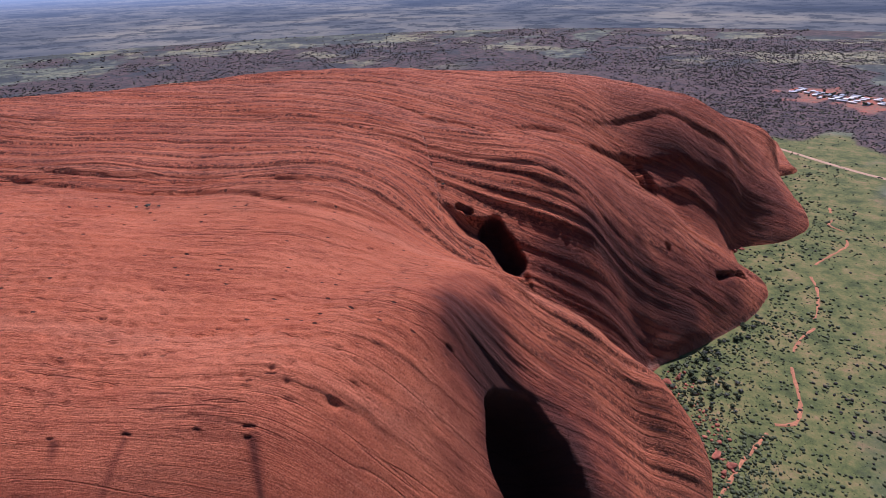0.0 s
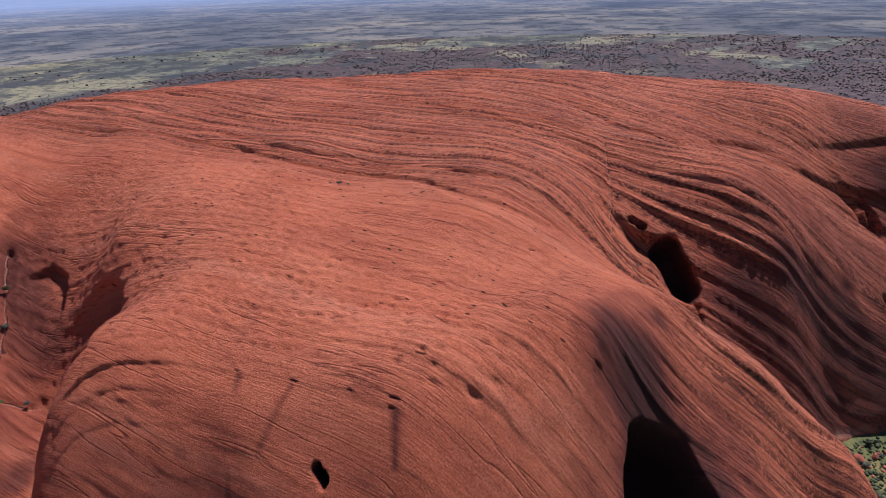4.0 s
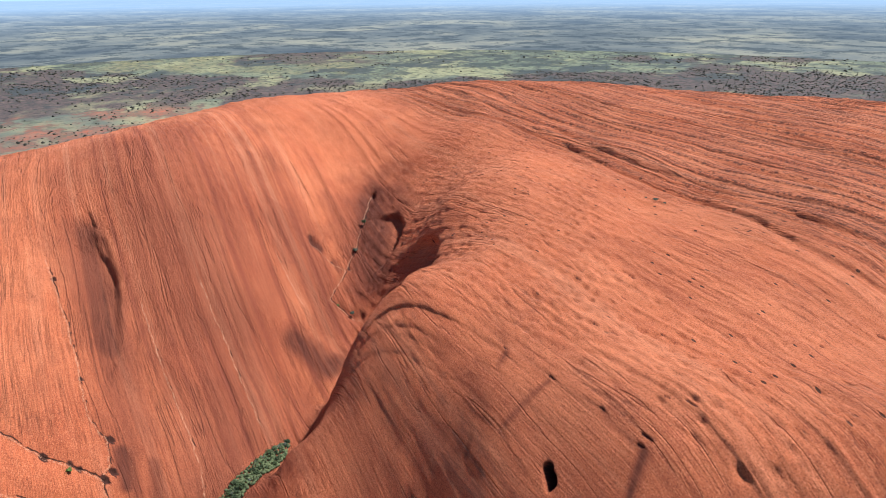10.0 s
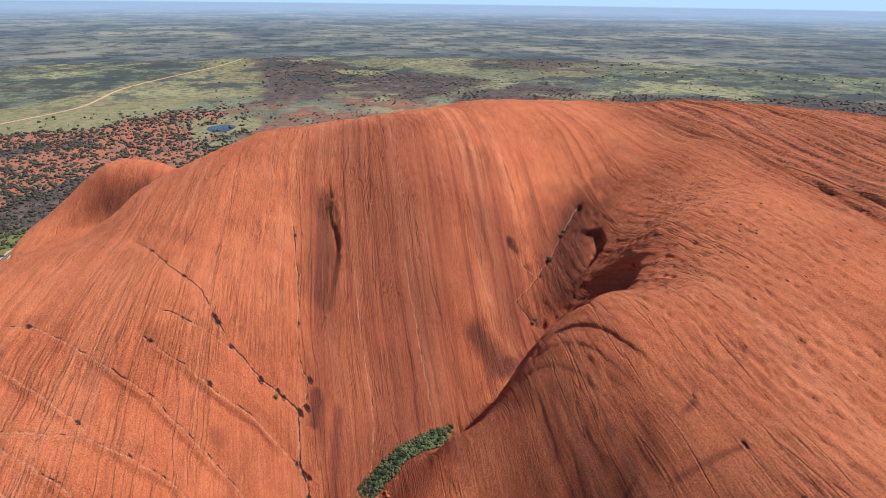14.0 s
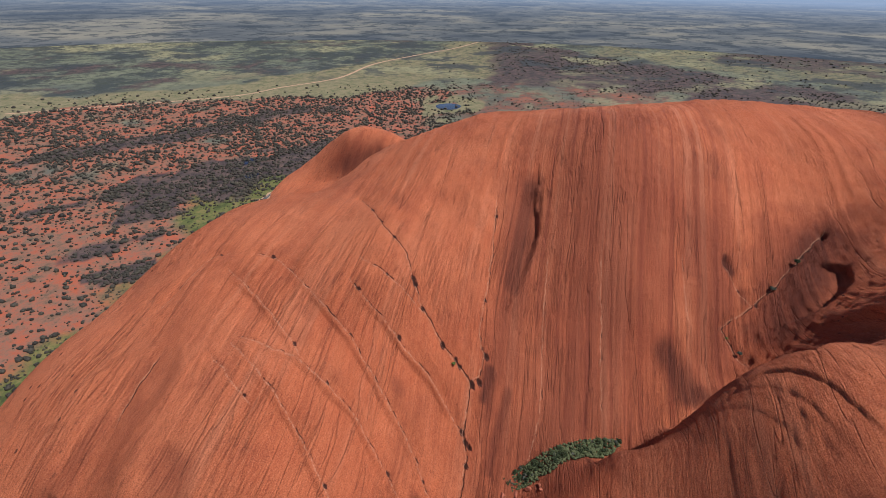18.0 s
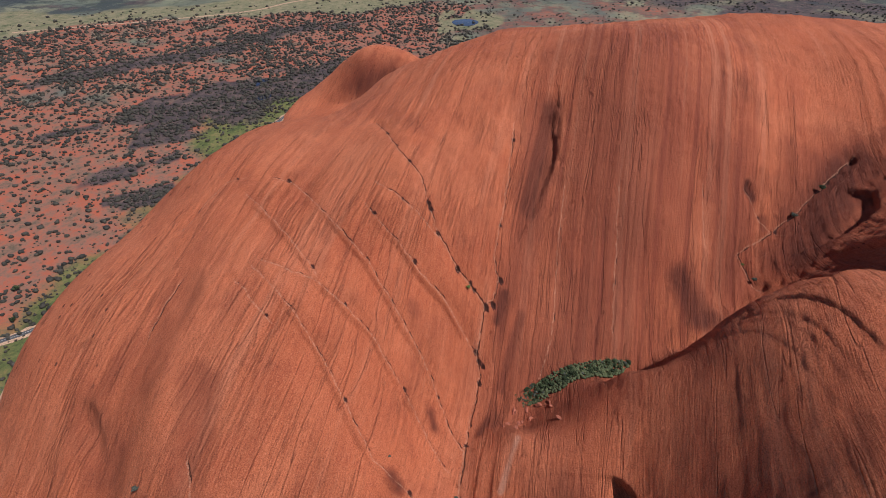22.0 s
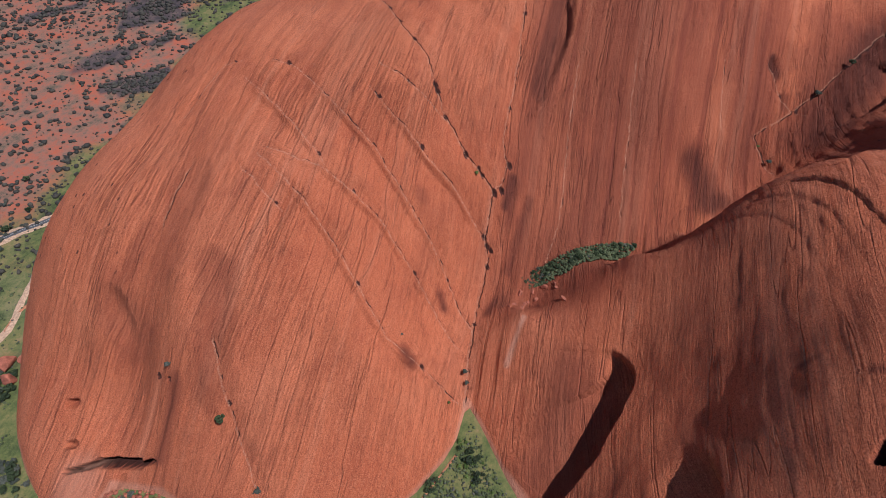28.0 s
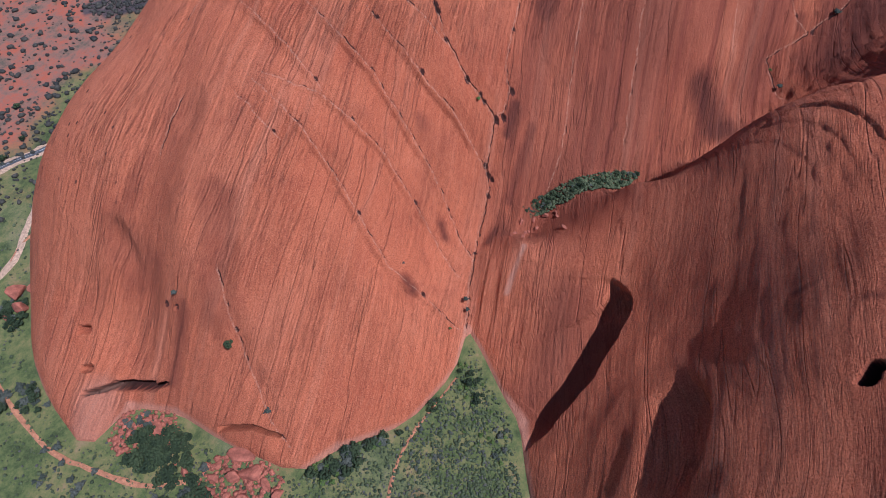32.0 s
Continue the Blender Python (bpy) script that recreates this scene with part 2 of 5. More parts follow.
LINES = {
    "far_crest": [(-560, -60, 174), (-545, 10, 187), (-560, 69, 188), (-590, 172, 194), (-630, 240, 190), (-640, 300, 186), (-580, 350, 189), (-545, 420, 197), (-430, 520, 202),
                  (-325, 570, 200), (-150, 650, 201), (7, 630, 198), (70, 638, 195), (164, 649, 186), (250, 650, 166), (320, 670, 140), (420, 735, 88), (470, 755, 62), (529, 800, 12)],
    "back_slope": [(-750, -60, 100), (-780, 180, 120), (-800, 380, 120), (-600, 660, 110), (-200, 830, 110), (150, 860, 100), (400, 850, 60)],
    "dome_crest": [(-470, -140, 156), (-420, -161, 139), (-412, -192, 130), (-384, -243, 118), (-299, -252, 118), (-215, -268, 98), (-176, -280, 76), (-126, -272, 38)],
    "dome_back": [(-480, -230, 90), (-390, -290, 45), (-260, -310, 30), (-520, -165, 112), (-490, -195, 102)],
    "dome_face": [(-203, -91, 85), (-199, -129, 110), (-125, -95, 45), (-120, -165, 62), (-210, -205, 112), (-300, -150, 148),
                  (-118, -235, 38), (-150, -60, 45)],
    "spur": [(-765, -212, 94), (-798, -315, 66), (-735, -350, 12), (-765, -268, 84), (-590, -200, 60), (-640, -265, 30), (-560, -245, 45), (-690, -190, 50), (-722, -222, 46), (-738, -275, 36), (-752, -322, 26)],
    "pool_gully": [(-320, -88, 147), (-275, -43, 95), (-265, -22, 75), (-245, -23, 50), (-207, -23, 25), (-165, -20, 8)],
    "streaked_wall": [(-441, 57, 192), (-400, 13, 146), (-345, 13, 109), (-274, 55, 56), (-225, -3, 28), (-261, 74, 45),
                      (-360, 60, 130), (-480, 120, 190), (-330, 110, 82)],
    "gorge": [(-215, 10, 26), (-246, 70, 40), (-276, 118, 52), (-310, 145, 60), (-345, 160, 74), (-357, 149, 88), (-384, 190, 108), (-418, 228, 140)],
    "buttress_crest": [(-196, 3, 46), (-229, 62, 72), (-236, 108, 120), (-245, 140, 140), (-236, 172, 151), (-290, 220, 165), (-215, 45, 62)],
    "buttress_brow": [(-145, 139, 155), (-109, 139, 157), (-71, 137, 158), (-43, 162, 168), (0, 190, 170), (-160, 200, 172)],
    "buttress_face": [(-94, 118, 135), (-79, 126, 144), (-135, 125, 147), (-149, 101, 110), (-125, 82, 76), (-171, 58, 52), (-140, 30, 22), (-60, 90, 100), (10, 130, 100), (60, 170, 98), (24, 182, 120), (-95, 70, 66)],
    "near_lobe": [(23, 233, 160), (72, 237, 130), (118, 234, 85), (148, 232, 40), (56, 212, 121), (105, 220, 72)],
    "hollow_gully": [(-10, 440, 178), (-6, 370, 160), (-2, 336, 144), (31, 311, 116), (75, 294, 82), (110, 303, 42), (138, 315, 14)],
    "second_lobe": [(70, 385, 170), (198, 454, 102), (267, 444, 46), (305, 459, 14), (104, 352, 122), (162, 378, 60), (211, 388, 30), (130, 412, 142)],
    "second_gully": [(-6, 503, 183), (30, 470, 177), (97, 480, 154), (172, 515, 118), (240, 532, 68), (270, 520, 40), (300, 520, 16)],
    "third_lobe": [(364, 635, 96), (419, 633, 42), (441, 611, 8), (246, 566, 130), (283, 564, 86), (324, 574, 58), (130, 560, 182), (450, 720, 50), (395, 690, 88)],
    "plateau": [(-149, 188, 168), (-195, 205, 174), (-167, 290, 183), (-292, 359, 190), (-149, 342, 187), (-140, 465, 194), (-430, 330, 188), (-300, 260, 177), (-380, 285, 180), (-60, 260, 176), (-30, 330, 174),
                (-95, 180, 166), (-57, 205, 169), (-20, 225, 168), (-115, 225, 171), (-240, 205, 166)],
}


def inside_distance(x, y, ring):
    """Distance to the ring, positive inside."""
    best, inside = np.full(x.shape, 1e9), np.zeros(x.shape, bool)
    for (ax, ay), (bx, by) in zip(ring, ring[1:] + ring[:1]):
        dx, dy = bx - ax, by - ay
        t = np.clip(((x - ax) * dx + (y - ay) * dy) / (dx * dx + dy * dy), 0, 1)
        best = np.minimum(best, np.hypot(x - ax - t * dx, y - ay - t * dy))
        if ay != by:
            inside ^= ((ay > y) != (by > y)) & (x < ax + (y - ay) * dx / dy)
    return np.where(inside, best, -best)


def smooth_ring(ring):
    """One round of corner cutting."""
    out = []
    for (ax, ay), (bx, by) in zip(ring, ring[1:] + ring[:1]):
        out += [(0.8 * ax + 0.2 * bx, 0.8 * ay + 0.2 * by), (0.2 * ax + 0.8 * bx, 0.2 * ay + 0.8 * by)]
    return out


FOOT_RING = smooth_ring(FOOT)
knots = np.array([(x, y, 0) for x, y in FOOT] + [(x, y, z - 4) for line in LINES.values() for x, y, z in line], float)


def spline(knots, smooth=4.0):
    """Thin plate through the knots."""
    k = knots[:, :2] / 100.0
    r2 = ((k[:, None] - k[None]) ** 2).sum(2)
    a = np.zeros((len(k) + 3, len(k) + 3))
    a[:len(k), :len(k)] = 0.5 * r2 * np.log(r2 + 1e-9) + smooth * 1e-3 * np.eye(len(k))
    a[:len(k), len(k):] = np.c_[np.ones(len(k)), k]
    a[len(k):, :len(k)] = a[:len(k), len(k):].T
    return k, np.linalg.solve(a, np.r_[knots[:, 2], 0, 0, 0])


PLATE = spline(knots)


def plate_height(x, y):
    k, w = PLATE
    x, y = x / 100.0, y / 100.0
    z = w[-3] + w[-2] * x + w[-1] * y
    for (kx, ky), wk in zip(k, w):
        r2 = (x - kx) ** 2 + (y - ky) ** 2
        z += 0.5 * wk * r2 * np.log(r2 + 1e-9)
    return z


def wave(seed, x, y=0.0, octaves=4, rough=0.55):
    """Smooth noise in one or two directions, about -1 to 1."""
    out, amp = np.zeros(np.broadcast(x, y).shape), 1.0
    for o in range(octaves):
        table = np.random.RandomState(seed + 17 * o).uniform(-1, 1, (64, 64))
        f = 2.0 ** o
        u, v = np.asarray(x) * f + 7.3 * o, np.asarray(y) * f + 3.1 * o
        i, j = np.floor(u).astype(int), np.floor(v).astype(int)
        s, t = u - i, v - j
        s, t = s * s * (3 - 2 * s), t * t * (3 - 2 * t)
        i, j, i2, j2 = i % 64, j % 64, (i + 1) % 64, (j + 1) % 64
        out += amp * ((table[i, j] * (1 - s) + table[i2, j] * s) * (1 - t) + (table[i, j2] * (1 - s) + table[i2, j2] * s) * t)
        amp *= rough
    return out


def step(a, b, v):
    t = np.clip((v - a) / (b - a), 0, 1)
    return t * t * (3 - 2 * t)


def beds(x, y, z):
    """The number of the bed at a place: they strike along x and stand nearly upright."""
    lean = -0.22 + 0.30 * step(-150, 20, y) + 0.36 * step(-100, 120, x)
    return y + 0.06 * x + lean * z + 6 * wave(3, x / 160, y / 220, 2)


def ground_height(x, y):
    d = inside_distance(x, y, FOOT_RING)
    z = plate_height(x, y)
    z = np.maximum(z, 0.25 * np.maximum(d, 0)) + 4 * (1 - np.exp(-np.maximum(d, 0) / 4))
    return np.where(d > 0, z, 1.2 * d), d


# dents pressed into the surface: two ends of a line, radius, depth, softness of the rim, stains with the hollow's shade
# painted in
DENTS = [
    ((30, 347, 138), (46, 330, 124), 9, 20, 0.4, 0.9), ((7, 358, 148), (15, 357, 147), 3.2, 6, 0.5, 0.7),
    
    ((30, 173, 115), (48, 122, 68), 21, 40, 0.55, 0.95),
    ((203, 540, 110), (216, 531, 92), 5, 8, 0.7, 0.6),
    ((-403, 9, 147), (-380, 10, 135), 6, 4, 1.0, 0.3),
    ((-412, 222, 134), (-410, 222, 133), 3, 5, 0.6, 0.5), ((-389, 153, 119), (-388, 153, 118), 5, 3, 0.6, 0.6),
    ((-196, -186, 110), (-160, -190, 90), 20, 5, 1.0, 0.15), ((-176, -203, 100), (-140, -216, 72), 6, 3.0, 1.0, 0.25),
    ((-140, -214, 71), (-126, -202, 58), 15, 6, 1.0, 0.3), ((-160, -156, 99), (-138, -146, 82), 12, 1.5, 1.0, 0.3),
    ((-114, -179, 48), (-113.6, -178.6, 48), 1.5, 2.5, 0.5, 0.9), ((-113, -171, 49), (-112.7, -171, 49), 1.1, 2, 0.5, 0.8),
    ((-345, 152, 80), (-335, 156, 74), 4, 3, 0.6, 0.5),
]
# pools in the bed of the gully, their dark water and shade put into the colour
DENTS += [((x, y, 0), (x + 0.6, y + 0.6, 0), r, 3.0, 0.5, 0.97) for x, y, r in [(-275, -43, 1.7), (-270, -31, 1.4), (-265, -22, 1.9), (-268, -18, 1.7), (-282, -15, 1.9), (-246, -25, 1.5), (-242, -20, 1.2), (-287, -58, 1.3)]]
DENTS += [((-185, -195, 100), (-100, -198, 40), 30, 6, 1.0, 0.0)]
# deep narrow caves and slots: two ends, radius, depth, softness, shade painted in as dark colour
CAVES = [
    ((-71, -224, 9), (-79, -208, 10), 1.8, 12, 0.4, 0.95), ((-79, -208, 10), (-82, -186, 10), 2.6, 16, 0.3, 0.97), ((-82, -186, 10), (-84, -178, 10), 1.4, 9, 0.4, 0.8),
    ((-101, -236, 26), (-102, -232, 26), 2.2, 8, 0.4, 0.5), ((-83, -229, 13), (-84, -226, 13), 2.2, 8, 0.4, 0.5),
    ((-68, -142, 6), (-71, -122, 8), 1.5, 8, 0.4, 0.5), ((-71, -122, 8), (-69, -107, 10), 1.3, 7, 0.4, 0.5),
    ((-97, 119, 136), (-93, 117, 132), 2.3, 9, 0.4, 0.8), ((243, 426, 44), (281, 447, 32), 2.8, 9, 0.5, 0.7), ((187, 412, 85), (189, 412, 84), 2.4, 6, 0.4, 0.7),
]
# overhung edges: way along the rim with the share of the depth, depth, run out, width of the riser
EDGES = [
    ([(-176, 48, 0.05), (-175, 55, 0.3), (-170, 61, 0.7), (-161, 64, 1.0), (-150, 63, 1.0), (-138, 58, 1.0), (-123, 51, 1.0), (-110, 42, 0.9), (-99, 34, 0.6), (-92, 26, 0.2)], 14, 34, 3.5),
    ([(-122, 78, 0.0), (-114, 83, 0.1), (-106, 86, 0.45), (-96, 86, 1.0), (-82, 84, 1.0), (-71, 81, 0.9), (-60, 77, 0.4)], 11, 20, 3.5),
    ([(-410, 11, 0.3), (-401, 12, 0.9), (-383, 14, 1.0), (-363, 11, 0.7), (-342, 6, 0.5), (-318, -2, 0.35), (-290, -11, 0.1)], 8, 26, 5.0),
    ([(-387, 214, 0.2), (-383, 218, 0.6), (-372, 224, 1.0), (-356, 221, 1.0), (-345, 212, 1.0), (-342, 200, 0.8), (-344, 188, 0.2)], 6, 20, 4.0),
    ([(-315, 198, 0.2), (-303, 202, 0.7), (-280, 200, 1.0), (-262, 190, 1.0), (-247, 172, 1.0), (-232, 150, 0.8), (-224, 136, 0.2)], 7, 24, 3.0),
    ([(4, 356, 0.2), (17, 354, 0.7), (31, 355, 1.0), (41, 348, 1.0), (46, 339, 1.0), (51, 332, 0.8), (54, 325, 0.2)], 14, 26, 3.0),
    ([(180, 540, 0.2), (198, 538, 0.9), (212, 532, 1.0), (226, 527, 0.6), (240, 522, 0.1)], 10, 22, 3.0),
    ([(-208, -190, 0.1), (-195, -194, 1.0), (-181, -197, 0.6), (-165, -203, 0.2)], 4, 15, 1.5),
]
TERRACES = [
    ([(-170, 139, 0.2), (-145, 140, 0.7), (-116, 140, 0.9), (-92, 141, 0.9), (-70, 137, 0.7), (-50, 135, 0.1)], 0.35, 10, 2.0),
    ([(-100, 528, 0.1), (-81, 526, 0.4), (-39, 513, 0.7), (-10, 493, 1.0), (13, 484, 1.0), (32, 462, 0.8), (42, 447, 0.2)], 5, 14, 2.5),
    ([(40, 477, 0.3), (75, 507, 1.0), (101, 513, 0.8), (130, 515, 0.2)], 3.5, 13, 2.5),
    ([(-360, 350, 0.2), (-280, 332, 1.0), (-201, 313, 0.8), (-155, 312, 1.0), (-118, 305, 0.9), (-86, 293, 0.7), (-44, 285, 0.5), (-26, 290, 0.1)], 2.4, 10, 2.0),
    ([(-400, 372, 0.2), (-300, 352, 0.9), (-220, 335, 1.0), (-150, 334, 0.8), (-90, 322, 0.7), (-45, 318, 0.2)], 2.2, 10, 2.0),
    ([(116, 503, 0.3), (157, 524, 1.0), (200, 546, 1.0), (242, 558, 1.0), (289, 572, 0.8), (329, 580, 0.3)], 4.5, 15, 2.5),
    ([(150, 505, 0.2), (190, 520, 0.8), (235, 541, 1.0), (290, 552, 0.9), (320, 560, 0.3)], 3.5, 13, 2.5),
    ([(140, 540, 0.2), (190, 572, 1.0), (240, 590, 0.9), (300, 600, 0.7), (360, 612, 0.2)], 3.0, 14, 2.5),
]
# the layered shoulder of the buttress: thin ledges one above the other
SHOULDER = [(-226, 105, 0.3), (-225, 113, 0.8), (-219, 119, 1.0), (-207, 126, 1.0), (-196, 131, 1.0), (-185, 134, 0.9), (-172, 137, 0.6), (-155, 139, 0.3), (-135, 140, 0.1)]
for down, deep in ((-10, 0.4), (-5.5, 0.25), (0, 1.1), (2.6, 0.5), (8.2, 0.45), (11.4, 0.3), (17, 0.3)):
    TERRACES.append(([(x + 0.35 * down, y - down, share) for x, y, share in SHOULDER], deep, 5.0, 1.2))
# dark patina and water stains, and shade painted into the gully, gorge and near alcove: two ends, radius, strength
STAINS_AND_SHADE = [
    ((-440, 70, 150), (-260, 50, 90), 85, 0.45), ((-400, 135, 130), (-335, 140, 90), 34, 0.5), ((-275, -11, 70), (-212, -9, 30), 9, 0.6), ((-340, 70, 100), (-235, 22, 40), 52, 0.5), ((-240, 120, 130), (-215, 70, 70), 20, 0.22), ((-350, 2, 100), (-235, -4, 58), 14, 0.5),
    # last two: shading of the gorge's fins put in as dark colour
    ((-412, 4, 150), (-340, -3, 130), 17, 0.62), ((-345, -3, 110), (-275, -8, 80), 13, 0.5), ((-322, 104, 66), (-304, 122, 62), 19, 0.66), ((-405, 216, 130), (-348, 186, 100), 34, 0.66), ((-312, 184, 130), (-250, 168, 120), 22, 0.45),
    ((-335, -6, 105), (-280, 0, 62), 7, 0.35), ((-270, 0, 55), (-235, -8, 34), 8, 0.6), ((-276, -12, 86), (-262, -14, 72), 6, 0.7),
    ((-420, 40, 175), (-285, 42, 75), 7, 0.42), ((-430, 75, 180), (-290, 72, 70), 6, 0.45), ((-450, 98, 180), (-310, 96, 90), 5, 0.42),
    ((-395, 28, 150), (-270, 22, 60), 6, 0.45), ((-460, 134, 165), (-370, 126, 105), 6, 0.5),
    # near alcove: dark streaks, with its shade painted in
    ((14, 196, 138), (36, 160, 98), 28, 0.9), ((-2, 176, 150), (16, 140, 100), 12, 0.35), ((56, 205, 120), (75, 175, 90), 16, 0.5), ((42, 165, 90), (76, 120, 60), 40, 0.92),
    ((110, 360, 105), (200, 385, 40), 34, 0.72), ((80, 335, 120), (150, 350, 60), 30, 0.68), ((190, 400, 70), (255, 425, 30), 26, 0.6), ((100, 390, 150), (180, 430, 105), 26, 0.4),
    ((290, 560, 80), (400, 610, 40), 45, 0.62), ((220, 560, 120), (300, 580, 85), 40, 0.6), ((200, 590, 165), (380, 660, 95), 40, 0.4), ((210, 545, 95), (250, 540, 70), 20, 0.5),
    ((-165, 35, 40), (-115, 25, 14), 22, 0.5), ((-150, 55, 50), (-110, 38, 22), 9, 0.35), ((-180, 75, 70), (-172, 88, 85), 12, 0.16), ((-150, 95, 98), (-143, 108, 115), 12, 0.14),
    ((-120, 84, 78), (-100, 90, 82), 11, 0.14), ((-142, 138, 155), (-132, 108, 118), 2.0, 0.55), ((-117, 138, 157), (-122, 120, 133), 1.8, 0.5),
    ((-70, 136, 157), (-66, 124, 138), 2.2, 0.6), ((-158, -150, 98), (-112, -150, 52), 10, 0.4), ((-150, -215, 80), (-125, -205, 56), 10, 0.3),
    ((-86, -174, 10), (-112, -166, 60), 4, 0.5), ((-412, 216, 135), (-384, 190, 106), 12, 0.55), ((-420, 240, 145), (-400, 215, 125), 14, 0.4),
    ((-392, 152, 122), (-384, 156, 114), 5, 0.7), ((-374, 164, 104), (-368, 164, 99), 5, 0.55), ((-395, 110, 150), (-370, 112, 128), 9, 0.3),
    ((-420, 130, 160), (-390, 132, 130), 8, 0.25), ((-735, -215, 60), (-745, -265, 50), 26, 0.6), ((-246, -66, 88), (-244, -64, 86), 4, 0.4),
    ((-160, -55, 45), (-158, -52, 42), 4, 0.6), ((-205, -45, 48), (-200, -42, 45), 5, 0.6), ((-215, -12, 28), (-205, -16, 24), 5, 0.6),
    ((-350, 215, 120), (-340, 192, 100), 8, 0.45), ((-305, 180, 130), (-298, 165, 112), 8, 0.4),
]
# water courses: places along them, width of the worn channel, number of rock pools
COURSES = [
    ([(-357, -117), (-325, -92), (-314, -74), (-298, -65), (-288, -58), (-281, -49), (-275, -42), (-270, -31), (-265, -22), (-256, -23), (-246, -24), (-237, -20), (-207, -23), (-182, -23), (-154, -20)], 1.0, 9),
    ([(-398, -21), (-352, -18), (-318, -19), (-293, -20), (-284, -18), (-282, -15), (-269, -18), (-265, -22)], 0.7, 3),
    ([(-282, -163), (-281, -150), (-270, -130), (-262, -115), (-257, -105), (-252, -93), (-245, -83), (-239, -72), (-235, -66), (-224, -50), (-209, -36), (-195, -25)], 0.7, 3),
    ([(-266, -174), (-257, -159), (-248, -145), (-240, -132), (-232, -120), (-225, -113)], 0.6, 2),
    ([(-225, -147), (-224, -129), (-226, -118), (-224, -108), (-222, -96), (-218, -80), (-205, -58), (-195, -45), (-181, -30)], 0.6, 3),
    ([(-297, -101), (-295, -86), (-291, -70), (-286, -58)], 0.5, 1),
    ([(-281, -103), (-274, -89), (-270, -77), (-263, -63), (-259, -48), (-251, -34), (-246, -26)], 0.6, 3),
    ([(-220, -151), (-205, -122), (-187, -95), (-161, -65), (-159, -43), (-154, -24)], 0.6, 3),
    ([(-210, -157), (-206, -148), (-201, -143), (-197, -136), (-193, -129)], 0.4, 1),
    ([(-240, -206), (-249, -202), (-262, -200), (-276, -193), (-279, -183)], 0.5, 1),
    ([(-208, -190), (-196, -194), (-178, -196)], 1.1, 0),
    ([(-129, -148), (-114, -141), (-93, -126), (-74, -111), (-66, -100)], 0.5, 1),
    ([(-354, 58), (-325, 60), (-278, 61)], 0.4, 0), ([(-375, 118), (-344, 122)], 0.4, 0), ([(-358, 21), (-311, 21), (-263, 22), (-234, 14)], 0.4, 0),
    ([(-412, 222), (-395, 204), (-376, 184), (-350, 147), (-343, 154), (-329, 158)], 1.0, 4),
    ([(-389, 151), (-372, 163), (-366, 172)], 0.6, 2),
    ([(-20, 440), (-8, 375), (-3, 340), (14, 325), (33, 310)], 0.6, 4),
    ([(-60, 520), (-11, 496), (31, 467), (99, 489)], 0.6, 3),
]


def smooth_line(pts, step_len=6.0):
    """A curve through the places, cut into short even steps."""
    p = [np.array(q, float) for q in pts]
    p = [2 * p[0] - p[1]] + p + [2 * p[-1] - p[-2]]
    out = []
    for k in range(1, len(p) - 2):
        n = max(2, int(np.linalg.norm(p[k + 1] - p[k]) / step_len))
        for t in np.arange(n) / n:
            a, b, c, d = p[k - 1:k + 3]
            out.append(0.5 * (2 * b + (c - a) * t + (2 * a - 5 * b + 4 * c - d) * t ** 2 + (3 * b - a - 3 * c + d) * t ** 3))
    return np.array(out + [p[-2]])


